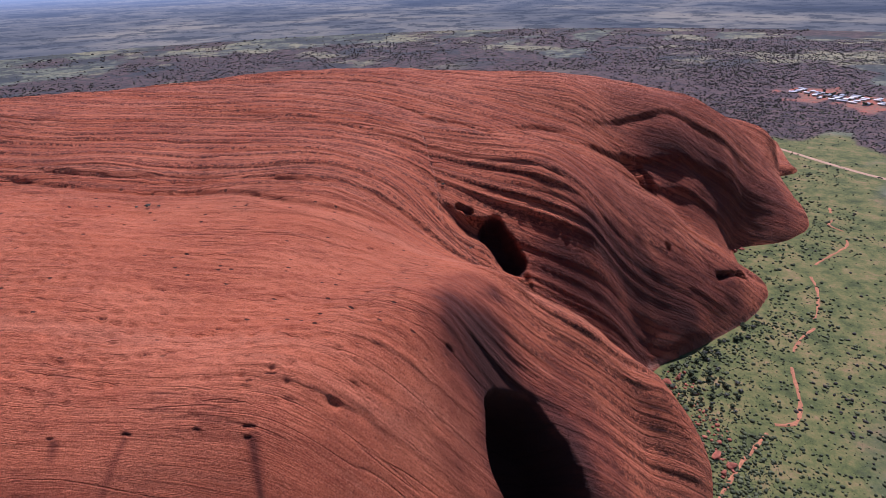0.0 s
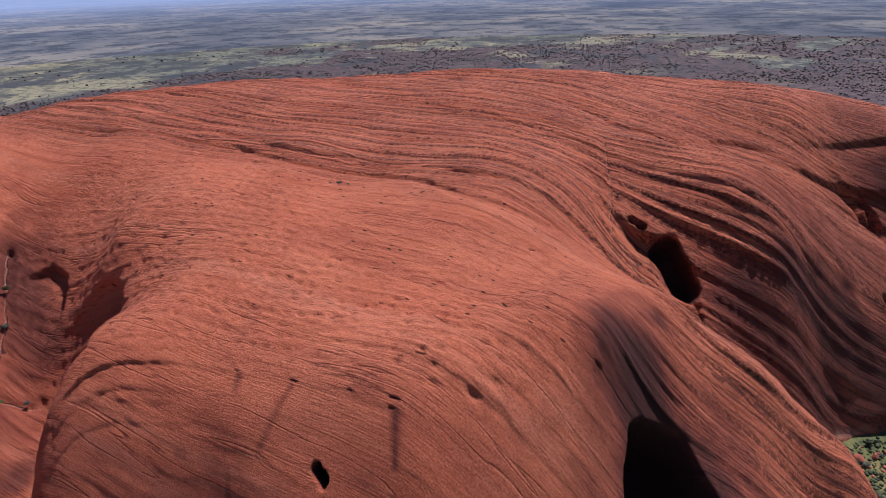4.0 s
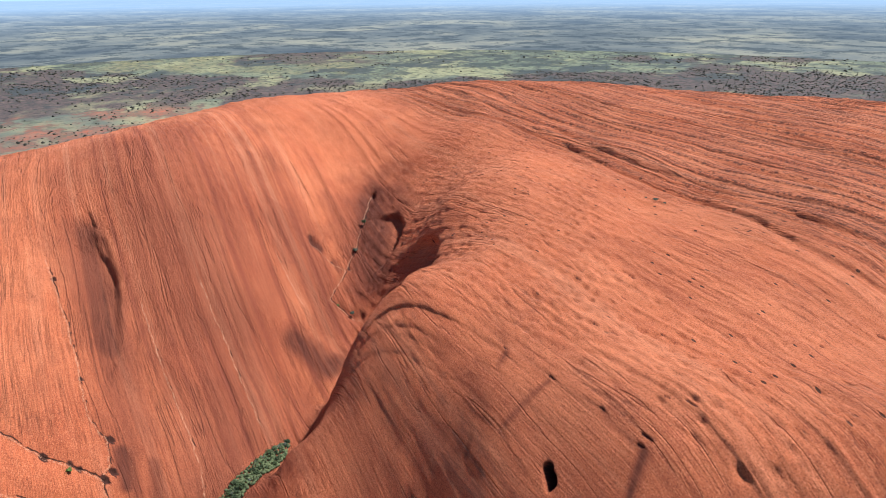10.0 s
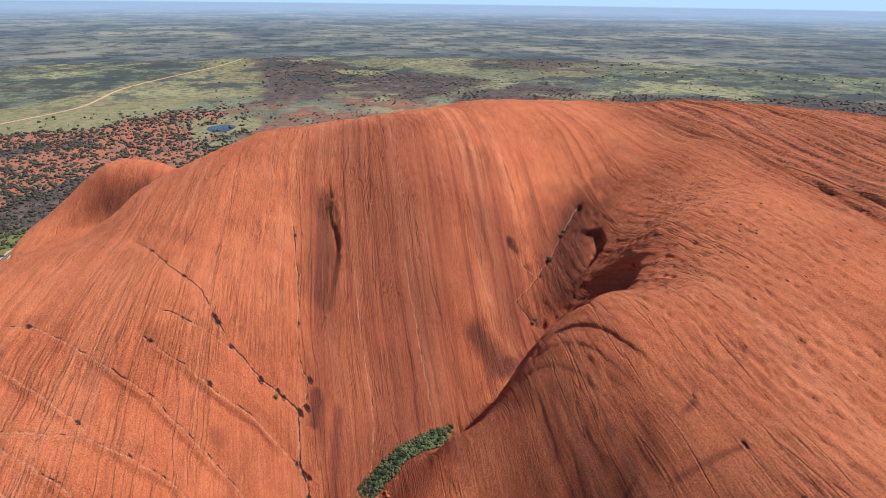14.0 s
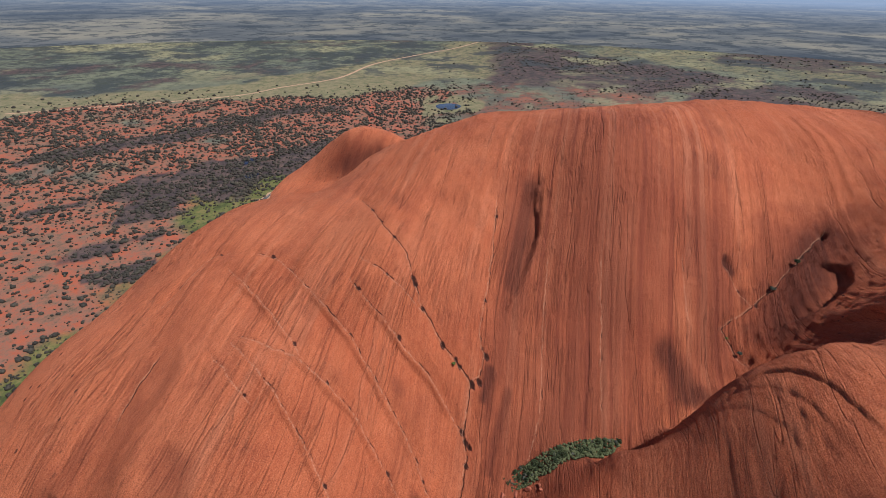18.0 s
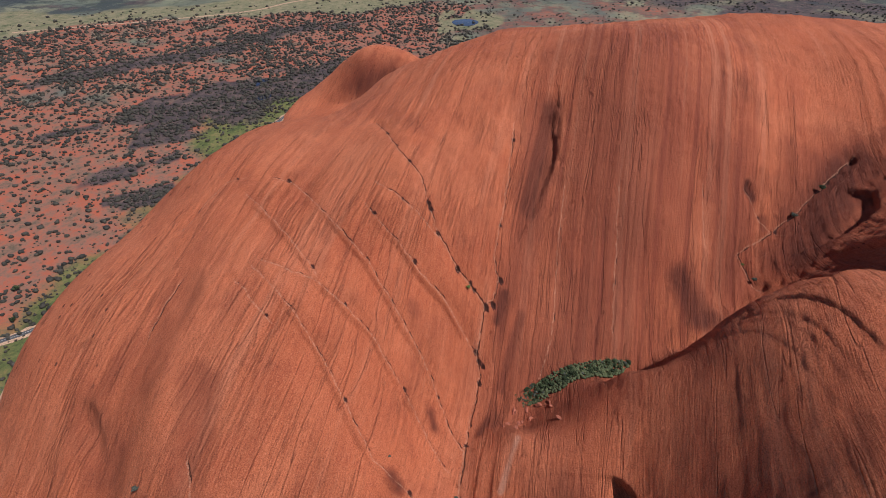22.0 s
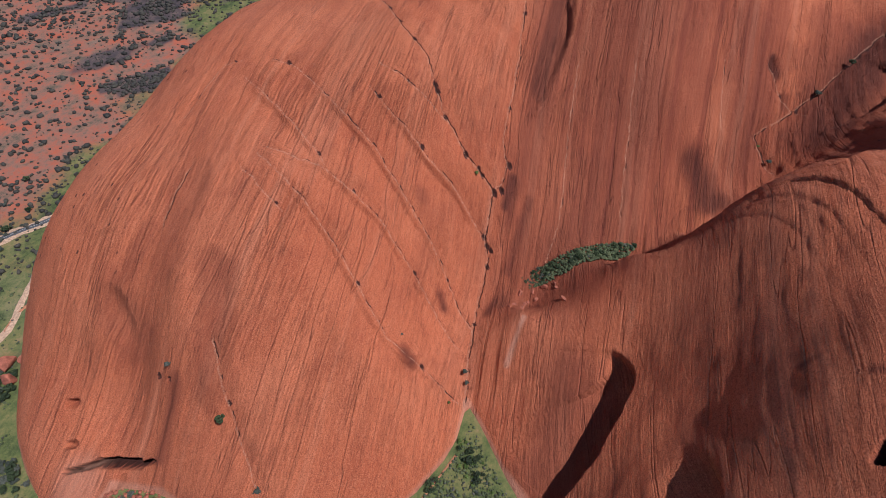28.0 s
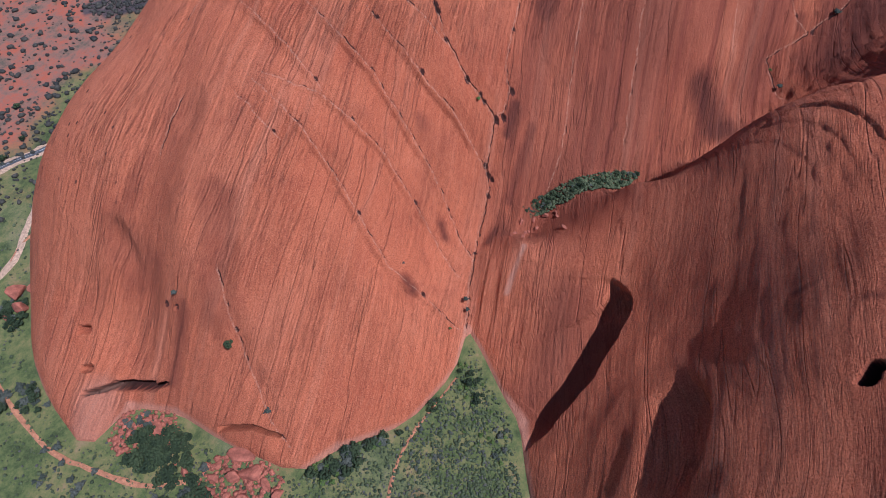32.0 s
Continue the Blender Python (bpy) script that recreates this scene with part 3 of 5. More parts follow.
class Relief:
    """Inward push, stains with painted shade, and pale crust on the grid of the rock."""

    def __init__(self, xyz):
        self.xyz, self.flat = xyz, xyz.reshape(-1, 3)
        self.push = np.zeros(len(self.flat))
        self.stain_shade, self.pale = np.zeros(len(self.flat)), np.zeros(len(self.flat))
        self.crack, self.flow = np.full(len(self.flat), 8.0), np.zeros(len(self.flat))
        self.order = np.argsort(self.flat[:, 0], kind="stable")
        self.sorted_x = self.flat[self.order, 0]

    def near(self, p, q, reach):
        p, q = (np.array((v[0], v[1], float(ground_height(np.array([float(v[0])]), np.array([float(v[1])]))[0][0]))) for v in (p, q))
        lo, hi = np.searchsorted(self.sorted_x, (min(p[0], q[0]) - reach, max(p[0], q[0]) + reach))
        k = self.order[lo:hi]
        y = self.flat[k, 1]
        k = k[(y > min(p[1], q[1]) - reach) & (y < max(p[1], q[1]) + reach)]
        v, axis = self.flat[k] - p, q - p
        t = np.clip(v @ axis / max(axis @ axis, 1e-6), 0, 1)
        off = v - t[:, None] * axis
        off[:, 2] *= 0.5
        return k, np.linalg.norm(off, axis=1)

    def dent(self, p, q, radius, depth, soft, stain_shade):
        k, dist = self.near(p, q, radius * 1.6)
        f = self.flat[k]
        dist = dist * (1 + 0.16 * wave(31, f[:, 0] / (radius * 1.3), f[:, 1] / (radius * 1.3), 3))
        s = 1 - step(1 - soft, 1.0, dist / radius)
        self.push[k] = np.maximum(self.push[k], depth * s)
        # the hollow's shade as dark colour, out to the rim when strong
        self.stain_shade[k] = np.maximum(self.stain_shade[k], stain_shade * (1 - step(0.45 if stain_shade < 0.8 else 0.85, 1.05, dist / radius)))

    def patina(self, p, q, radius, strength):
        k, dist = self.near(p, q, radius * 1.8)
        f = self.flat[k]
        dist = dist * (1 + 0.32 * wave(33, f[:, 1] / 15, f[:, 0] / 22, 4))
        # darkens for varnish and for the shade listed with it
        self.stain_shade[k] = np.maximum(self.stain_shade[k], strength * (1 - step(0.1, 1.45, dist / radius)))

    def recess(self, line, depth, run, edge=5.0, pile=False):
        """Sinks the side to the right of the line, as one walks it, and lets it rise again within run."""
        line = smooth_line(line, 5.0)
        k, _ = self.near((line[:, 0].min(), line[:, 1].min(), 50), (line[:, 0].max(), line[:, 1].max(), 50), run)
        f = self.flat[k, :2]
        best, side, share = np.full(len(k), 1e9), np.zeros(len(k)), np.zeros(len(k))
        for p, q in zip(line, line[1:]):
            axis = q[:2] - p[:2]
            t = np.clip((f - p[:2]) @ axis / (axis @ axis), 0, 1)
            off = f - p[:2] - t[:, None] * axis
            dist = np.hypot(off[:, 0], off[:, 1])
            near = dist < best
            best[near] = dist[near]
            side[near] = (off[:, 0] * axis[1] - off[:, 1] * axis[0])[near]
            share[near] = (p[2] + (q[2] - p[2]) * t)[near]
        s = np.where(side > 0, step(0, edge, best + min(0.8, 0.5 * edge) * wave(35, f[:, 0] / 7, f[:, 1] / 7, 3)), 0) * (1 - step(0.1, 1.0, best / run))
        deep = depth * share * s
        self.push[k] = self.push[k] + deep if pile else np.maximum(self.push[k], deep)

    def rill(self, places, width, rng):
        """Notes how far each place lies from a winding crack, negative to one side."""
        way = []
        for p, q in zip(places, places[1:]):
            p, q = np.array(p, float), np.array(q, float)
            n = max(2, int(np.linalg.norm(q - p) / 3))
            side = np.array((p[1] - q[1], q[0] - p[0])) / np.linalg.norm(q - p)
            way += [p + (q - p) * k / n + side * rng.uniform(-0.5, 0.5) * (k > 0) for k in range(n)]
        way.append(q)
        for p, q in zip(way, way[1:]):
            lo, hi = np.searchsorted(self.sorted_x, (min(p[0], q[0]) - 7, max(p[0], q[0]) + 7))
            k = self.order[lo:hi]
            y = self.flat[k, 1]
            k = k[(y > min(p[1], q[1]) - 7) & (y < max(p[1], q[1]) + 7)]
            axis = q - p
            v = self.flat[k, :2] - p
            t = np.clip(v @ axis / (axis @ axis), 0, 1)
            off = v - t[:, None] * axis
            dist = np.hypot(off[:, 0], off[:, 1])
            dist = np.where(off[:, 0] * axis[1] - off[:, 1] * axis[0] > 0, dist, -dist)
            near = np.abs(dist) < np.abs(self.crack[k])
            self.crack[k[near]] = dist[near]
            self.flow[k[near]] = width
        return way

    def crust(self, p, q, radius, strength):
        k, dist = self.near(p, q, radius * 1.5)
        self.pale[k] = np.maximum(self.pale[k], strength * (1 - step(0.4, 1.3, dist / radius)))


def carve(relief, rng):
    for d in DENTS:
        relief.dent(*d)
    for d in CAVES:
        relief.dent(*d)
    # plan and share of the full depth along each overhung edge; the ground to the right of the way lies lower
    for edge_line, depth, run, sharp in EDGES:
        relief.recess(edge_line, depth, run, sharp)
    for edge_line, depth, run, sharp in TERRACES:
        relief.recess(edge_line, depth, run, sharp, True)
    for s in STAINS_AND_SHADE:
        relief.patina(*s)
    for places, width, pools in COURSES:
        way = relief.rill(places, width, rng)
        if width in (0.6, 0.7) and places[0][1] < -90:
            n = len(places) - 1
            relief.recess([(x, y, min(1.0, 0.15 + 3 * k / n, 0.15 + 3 * (n - k) / n)) for k, (x, y) in enumerate(places)], 3.6, 24, 5.0, True)
        for a, b in zip(way[::3], way[3::3]):
            relief.dent(a, b, 1.6 * width + 0.6, 0.8 * width, 0.9, 0.12)
            relief.dent(a, b, 8.5, 0.8 + 1.2 * width, 1.0, 0.0)
        for k in rng.permutation(len(way))[:pools if pools > 3 else (pools + 1) // 2]:
            w = rng.uniform(0.8, 1.5) * (0.6 + 0.6 * width)
            relief.dent(way[k], way[k] + (0.3, 0.5), w, 1.8 * w, 0.5, 0.9)
            if rng.rand() < 0.5:
                relief.patina(way[k] + (-3, 2), way[k] + (-6, 4), rng.uniform(3, 6), 0.16)
    # lens-shaped pits along the brow, some with a dark streak below
    for x, y in [(-144, 140), (-117, 140), (-92, 141), (-72, 137), (-72, 140), (-76, 156), (-68, 158), (-114, 175), (-123, 174), (-152, 195), (-127, 199), (-100, 190), (-135, 215), (-165, 210), (-60, 180)]:
        run = rng.uniform(0.8, 2.2)
        relief.dent((x - run, y), (x + run, y - 0.1 * run), rng.uniform(0.45, 0.65), 1.0, 0.8, 0.75)
    # weather pits strung along the beds of the plateau
    for _ in range(16):
        x, y = rng.uniform(-340, 10), rng.uniform(150, 330)
        if y < 165 + 0.1 * abs(x + 60):
            continue
        run, w = rng.uniform(0.2, 2.2) * rng.uniform(0.5, 1.3), rng.uniform(0.7, 1.0)
        z = float(ground_height(np.array([x]), np.array([y]))[0][0])
        relief.dent((x - run, y + 0.08 * run, z), (x + run, y - 0.08 * run, z), w, w * 1.2, 0.7, 0.7)
    # pits on the crest of the western dome and along the wall's brow
    for _ in range(50):
        t = rng.rand()
        x, y = -180 - 300 * t + rng.uniform(-14, 14), -262 + 120 * t * t + rng.uniform(-16, 30)
        w = rng.uniform(0.8, 1.6)
        z = float(ground_height(np.array([x]), np.array([y]))[0][0])
        relief.dent((x - 2 * w, y, z), (x + 2 * w, y, z), w, w, 0.6, 0.4)
    # pale wave-worn foot
    for (ax, ay), (bx, by) in zip(FOOT, FOOT[1:]):
        if math.hypot(ax, ay) < 620:
            relief.crust((ax, ay, 1), (bx, by, 1), rng.uniform(1.5, 3.5), 0.5)
    relief.crust((-52, -214, 3), (-70, -216, 8), 13, 0.35)
    relief.crust((-193, 6, 46), (-172, 0, 30), 2.0, 0.6)


def ledge_share(x, y, b):
    """Where the beds weather into ledges: the far plateau and the eastern lobes."""
    return np.maximum(step(285, 335, b), 0.9 * step(-10, 60, x))


def course(b, along):
    """The running number of the thick courses between open joints."""
    return b / 13 + 1.1 * wave(19, b / 90, along / 300, 3)


def layers(seed, u, v, riser=0.16):
    """Tilted beds: each one ends in a short riser and sinks slowly behind it, and fades out along the strike."""
    table = np.random.RandomState(seed).uniform(0, 1, (256, 64)) ** 2
    i, j = np.floor(u).astype(int), np.floor(v).astype(int)
    t, s = u - i, v - j
    s = s * s * (3 - 2 * s)
    i, j, j2 = i % 256, j % 64, (j + 1) % 64
    return (table[i, j] * (1 - s) + table[i, j2] * s) * (step(0.0, riser, t) - t)


def bed_relief(x, y, z, b, along):
    """Ribs, ledges and grooves of the upright beds, in metres."""
    ledge = ledge_share(x, y, b)
    far = step(295, 345, b)
    nose = np.interp(y, (3, 45, 62, 108, 140), (-196, -215, -229, -236, -245))
    face = step(-6, 8, x - nose) * (1 - step(60, 100, x)) * step(0, 30, y) * (1 - step(135, 165, y))
    scaly = step(145, 175, y) * (1 - step(285, 330, b)) * (1 - step(-10, 40, x)) * step(-420, -360, x)
    strong = (0.75 + 0.9 * ledge) * (1 - 0.6 * scaly)
    rib = 0.6 * wave(11, b / 24, along / 420, 3)
    reach = np.hypot(x, y)
    coarse = layers(51, b / 10.0 + 0.4 * wave(52, b / 60, along / 260, 2), along / 240, 0.2 + 0.1 * step(300, 600, reach))
    middle = layers(53, b / 4.8 + 0.3 * wave(54, b / 30, along / 120, 2), along / 130, 0.36) * (1 - step(330, 520, reach))
    bare = 0.35 + 1.1 * step(-0.35, 0.55, wave(71, x / 75, y / 55, 3))
    phase = course(b, along)
    broken = step(-0.45, 0.55, wave(21, b / 11, along / 150, 3))
    part_way = phase - np.floor(phase)
    tread = np.where(part_way < 0.78, 0.5 - part_way / 0.78, -0.5 + (part_way - 0.78) / 0.22)
    stairs = tread * broken * (2.4 * far + 0.4 * step(-10, 60, x)) * (1 - 0.4 * step(-10, 60, x))
    gate = step(-0.3, 0.5, wave(13, b / 40, along / 330, 2))
    groove = np.clip(1 - np.abs(wave(12, b / 13, along / 420, 2)), 0, 1) ** 12
    # short curved scales on the pitted plateau
    scales = layers(57, b / 4.2 + 0.8 * wave(58, x / 22, y / 22, 2), along / 13, 0.36)
    dashes = layers(63, b / 3.4 + 0.5 * wave(64, x / 18, z / 14, 2), along / 22, 0.4) + 0.6 * layers(65, b / 5.2, along / 50, 0.3)
    return 0.22 * face * dashes + (1 - 0.9 * face) * strong * (0.6 * rib + bare * (1.6 * coarse + 1.1 * middle) - 0.4 * gate * groove) + stairs + 1.0 * scaly * scales


def dimples(x, y):
    """Shallow bowls in loose rows behind the brow and over the head of the gorge, in metres of depth."""
    cx, cy = 8.5, 7.0
    u, v = (x + 0.2 * y) / cx, (y - 0.05 * x) / cy
    i, j = np.floor(u).astype(int), np.floor(v).astype(int)
    rng = np.random.RandomState(61)
    du, dv, size, deep = rng.uniform(0.25, 0.75, (64, 64)), rng.uniform(0.3, 0.7, (64, 64)), rng.uniform(0.36, 0.62, (64, 64)), rng.uniform(0.25, 1.0, (64, 64))
    out = np.zeros(x.shape)
    for di in (-1, 0, 1):
        for dj in (-1, 0, 1):
            a, c = (i + di) % 64, (j + dj) % 64
            r = np.hypot(u - (i + di + du[a, c]), (v - (j + dj + dv[a, c])) * 1.15) / size[a, c]
            out = np.maximum(out, deep[a, c] * (1 - step(0.0, 1.0, r)))
    brow = step(138, 150, y) * (1 - 0.65 * step(185, 215, y + 0.1 * x)) * (1 - step(240, 290, y)) * (1 - step(-45, -10, x)) * step(-260, -220, x)
    head = (1 - step(60, 110, np.hypot((x + 300) / 1.5, y - 235))) * 0.8
    crest = (1 - step(20, 60, np.hypot((x + 460) / 2.0, y - 95))) * 0.9
    return 1.5 * out * np.clip(brow + head + crest, 0, 1)


def contour_relief(x, y, z):
    """Ledges along the slope, with the fall of the buttress face and its layered shoulder."""
    face = step(-200, -170, x) * (1 - step(40, 80, x)) * step(20, 60, y) * (1 - step(125, 150, y))
    soft = 1 - np.abs(wave(24, (z + 0.25 * x) / 30, x / 150, 3))
    shoulder = 1 - step(18, 42, np.hypot((x + 212) / 1.3, y - 118))
    rung = (y + 0.05 * x + 0.3 * z + 2 * wave(26, x / 40, y / 25, 3)) / 5.0
    rung = rung - np.floor(rung)
    rung = np.where(rung < 0.7, 0.5 - rung / 0.7, -0.5 + (rung - 0.7) / 0.3)
    return 0.5 * face * (soft - 0.6) + 0.2 * shoulder * rung * step(-0.4, 0.4, wave(27, x / 16, z / 8, 2))


def build_rock():
    na, nr = 1560, 860
    az = np.radians(np.linspace(-50, 172, na))
    rr = 62 * (1180 / 62) ** np.linspace(0, 1, nr)
    A, Rr = np.meshgrid(az, rr, indexing="ij")
    x, y = -np.sin(A) * Rr, np.cos(A) * Rr
    z, d = ground_height(x, y)
    xyz = np.stack([x, y, z], 2)
    normal = np.cross(np.gradient(xyz, axis=1), np.gradient(xyz, axis=0))
    normal *= np.sign(normal[..., 2:]) / np.maximum(np.linalg.norm(normal, axis=2, keepdims=True), 1e-9)
    b = beds(x, y, z)
    along = x - 0.06 * y
    deep = step(1, 16, d)
    lump = 1.5 * wave(14, x / 60, y / 45, 4) + contour_relief(x, y, z) - dimples(x, y)
    relief = Relief(xyz)
    carve(relief, np.random.RandomState(5))
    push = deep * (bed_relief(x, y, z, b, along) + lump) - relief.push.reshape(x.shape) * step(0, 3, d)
    verts = xyz + normal * push[..., None]
    verts[..., 2] = np.where(d > 1.5, np.maximum(verts[..., 2], 0.7), verts[..., 2])
    keep = d > -6
    index = np.full(keep.shape, -1)
    index[keep] = np.arange(keep.sum())
    quad = keep[:-1, :-1] & keep[1:, :-1] & keep[:-1, 1:] & keep[1:, 1:]
    faces = np.stack([index[:-1, :-1], index[:-1, 1:], index[1:, 1:], index[1:, :-1]], 2)[quad]
    mesh = bpy.data.meshes.new("rock")
    mesh.vertices.add(int(keep.sum()))
    mesh.vertices.foreach_set("co", verts[keep].ravel())
    mesh.loops.add(faces.size)
    mesh.loops.foreach_set("vertex_index", faces.ravel())
    mesh.polygons.add(len(faces))
    mesh.polygons.foreach_set("loop_start", np.arange(0, faces.size, 4))
    mesh.update()
    mesh.polygons.foreach_set("use_smooth", np.ones(len(faces), bool))
    pitted = step(150, 190, y) * (1 - step(300, 345, b)) * (1 - step(-10, 40, x)) * step(-420, -340, x)
    pitted = np.maximum(pitted, step(-330, -180, -x - 0.0 * y) * (1 - step(-235, -190, y)) * 0.9 * (1 - step(-170, -120, x)))
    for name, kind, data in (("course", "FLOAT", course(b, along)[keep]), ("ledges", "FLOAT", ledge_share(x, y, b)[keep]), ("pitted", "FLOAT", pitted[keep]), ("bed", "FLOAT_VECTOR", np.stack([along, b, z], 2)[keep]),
                             ("rill", "FLOAT", relief.crack[keep.ravel()]), ("flow", "FLOAT", relief.flow[keep.ravel()]), ("banded", "FLOAT", (step(-12, 6, y) * (1 - step(130, 190, y)) * (1 - step(-262, -236, x)))[keep]), ("stain_shade", "FLOAT", relief.stain_shade[keep.ravel()]), ("pale", "FLOAT", relief.pale[keep.ravel()])):
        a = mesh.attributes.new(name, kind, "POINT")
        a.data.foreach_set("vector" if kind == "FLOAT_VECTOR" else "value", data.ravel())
    mesh.materials.append(ROCK)
    mesh.validate()
    return tagged(new("rock", mesh), "huge red sandstone monolith with upright bedding, domes and dark water streaks", "rock formation", kind="structure")


rock = build_rock()

# ---- the plain ----
def bearing(x, y):
    """Degrees to the left of +y."""
    return np.degrees(np.arctan2(-x, y))


def inside(az, a, b, soft=8.0):
    return step(a - soft, a + soft, az) * (1 - step(b - soft, b + soft, az))


def blob(x, y, cx, cy, rx, ry, turn, seed):
    c, s = math.cos(radians(turn)), math.sin(radians(turn))
    u, v = ((x - cx) * c + (y - cy) * s) / rx, ((y - cy) * c - (x - cx) * s) / ry
    return 1 - step(0.45, 1.25, np.hypot(u, v) + 0.35 * wave(seed, x / (0.45 * rx), y / (0.45 * rx), 3) + 0.6 * wave(seed + 1, x / 42, y / 42, 4))


def zones(x, y):
    """Shares of red sand, yellow grass, green growth and dark scrub at a place."""
    r, az = np.hypot(x, y), bearing(x, y)
    out = np.maximum(-inside_distance(x, y, FOOT_RING), 0)
    n1, n2, n3 = wave(41, x / 420, y / 420, 4), wave(42, x / 90, y / 90, 4), wave(43, x / 900, y / 900, 4)
    west, east = inside(az, 101, 190), np.maximum(inside(az, -190, 2), inside(az, 160, 190))
    low = np.interp(az, (98, 104, 112, 118, 125, 133, 138, 150, 172), (1900, 1730, 1566, 1517, 1552, 1627, 1600, 1550, 1500)) + 60 * n1 + 40 * n2
    high = np.interp(az, (98, 104, 112, 118, 125, 133, 138, 150, 172), (2830, 2500, 2068, 1790, 1751, 1740, 1895, 1900, 1900)) + 110 * n1 + 40 * n2
    belt = np.interp(az, (-30, -25, -15, -4, 2, 9, 22, 28, 34, 40, 55, 62, 66, 72, 77, 84, 88, 93), (1912, 2084, 2087, 2321, 2687, 2738, 2660, 2699, 2395, 2352, 2048, 2142, 2261, 2358, 2481, 2598, 2921, 3244)) + 80 * n1 + 50 * n2
    behind = inside(az, -30, 95, 3)
    red = west * (1 - step(-60, 40, r - low)) * (0.75 + 0.4 * n2) + inside(az, 40, 100, 10) * (1 - step(-100, 0, r - belt)) * 0.3
    yellow = west * step(-40, 60, r - low) * (1 - step(-60, 60, r - high)) + east * (1 - step(800, 1000, r)) * step(-0.35, 0.6, n1 + 0.6 * step(60, 200, out)) * 0.9
    yellow += inside(az, 92, 99, 3) * step(1900, 2000, r + 80 * n1) * (1 - step(3000, 3400, r + 200 * n1)) * 0.9
    yellow += inside(az, 58, 93, 6) * step(0, 120, r - belt) * (1 - step(3050, 3450, r + 200 * n1)) * 0.5
    green = (1 - step(25, 110 + 60 * west, out + 35 * n2)) * 0.9 + east * (1 - step(1000, 1400, r + 150 * n1)) * (0.6 + 0.4 * n2)
    low_west = inside(az, 70, 104, 10) * (1 - step(1700, 1950, r + 120 * n2))
    red = np.maximum(red, 0.4 * low_west)
    near_west = inside(az, 60, 190) * (1 - step(380, 520, r))
    green *= 1 - 0.45 * near_west * step(-0.4, 0.4, n2 + 0.2)
    yellow += 1.2 * near_west * step(-0.5, 0.4, wave(47, x / 30, y / 30, 4) + 0.1)
    dark = behind * (1 - step(-60, 60, r - belt)) * step(950, 1150, r) * (0.8 + 0.25 * n2)
    dark *= 1 - 0.85 * low_west
    dark += east * step(1040, 1130, r + 60 * n2) * step(-0.15, 0.35, wave(45, (x - 0.9 * y) / 260, (x + y) / 500, 3) + 0.5)
    dark += west * step(0, 120, r - high) * (1 - step(2500, 3000, r + 500 * n1)) * step(-0.5, 0.3, n2 + n1) * 0.6
    dark += step(2300, 2900, r) * step(0.15, 0.45, wave(46, x / 400, y / 400, 4)) * 0.6
    for k, (cx, cy, rx, ry, turn) in enumerate([(-800, -505, 215, 85, -32), (-930, -400, 90, 45, -20), (-640, -640, 130, 22, -42), (-620, -520, 80, 30, -35), (-1250, -620, 160, 50, -35),
                                               (-470, -440, 45, 18, -40), (-980, -760, 190, 45, -35), (-520, -500, 60, 16, -30)]):
        dark += blob(x, y, cx, cy, rx, ry, turn, 60 + k)
    red += 2.6 * blob(x, y, 950, 1310, 190, 95, -55, 70) + 2.0 * blob(x, y, 850, 1405, 55, 30, -30, 71) + 0.9 * blob(x, y, 717, 2190, 90, 35, 0, 72)
    red += 1.2 * (blob(x, y, -860, -690, 70, 30, 40, 73) + blob(x, y, -600, -690, 90, 45, 20, 74) + blob(x, y, -520, -640, 80, 35, 20, 75))
    yellow += 1.5 * blob(x, y, -1440, -222, 110, 80, 10, 76)
    green *= 1 - np.clip(blob(x, y, 950, 1310, 190, 95, -55, 70), 0, 1)
    dark *= 1 - np.clip(blob(x, y, 950, 1310, 190, 95, -55, 70) + blob(x, y, -1440, -222, 110, 80, 10, 76), 0, 1)
    return [np.clip(v, 0, 1) for v in (red, yellow, green, dark)]


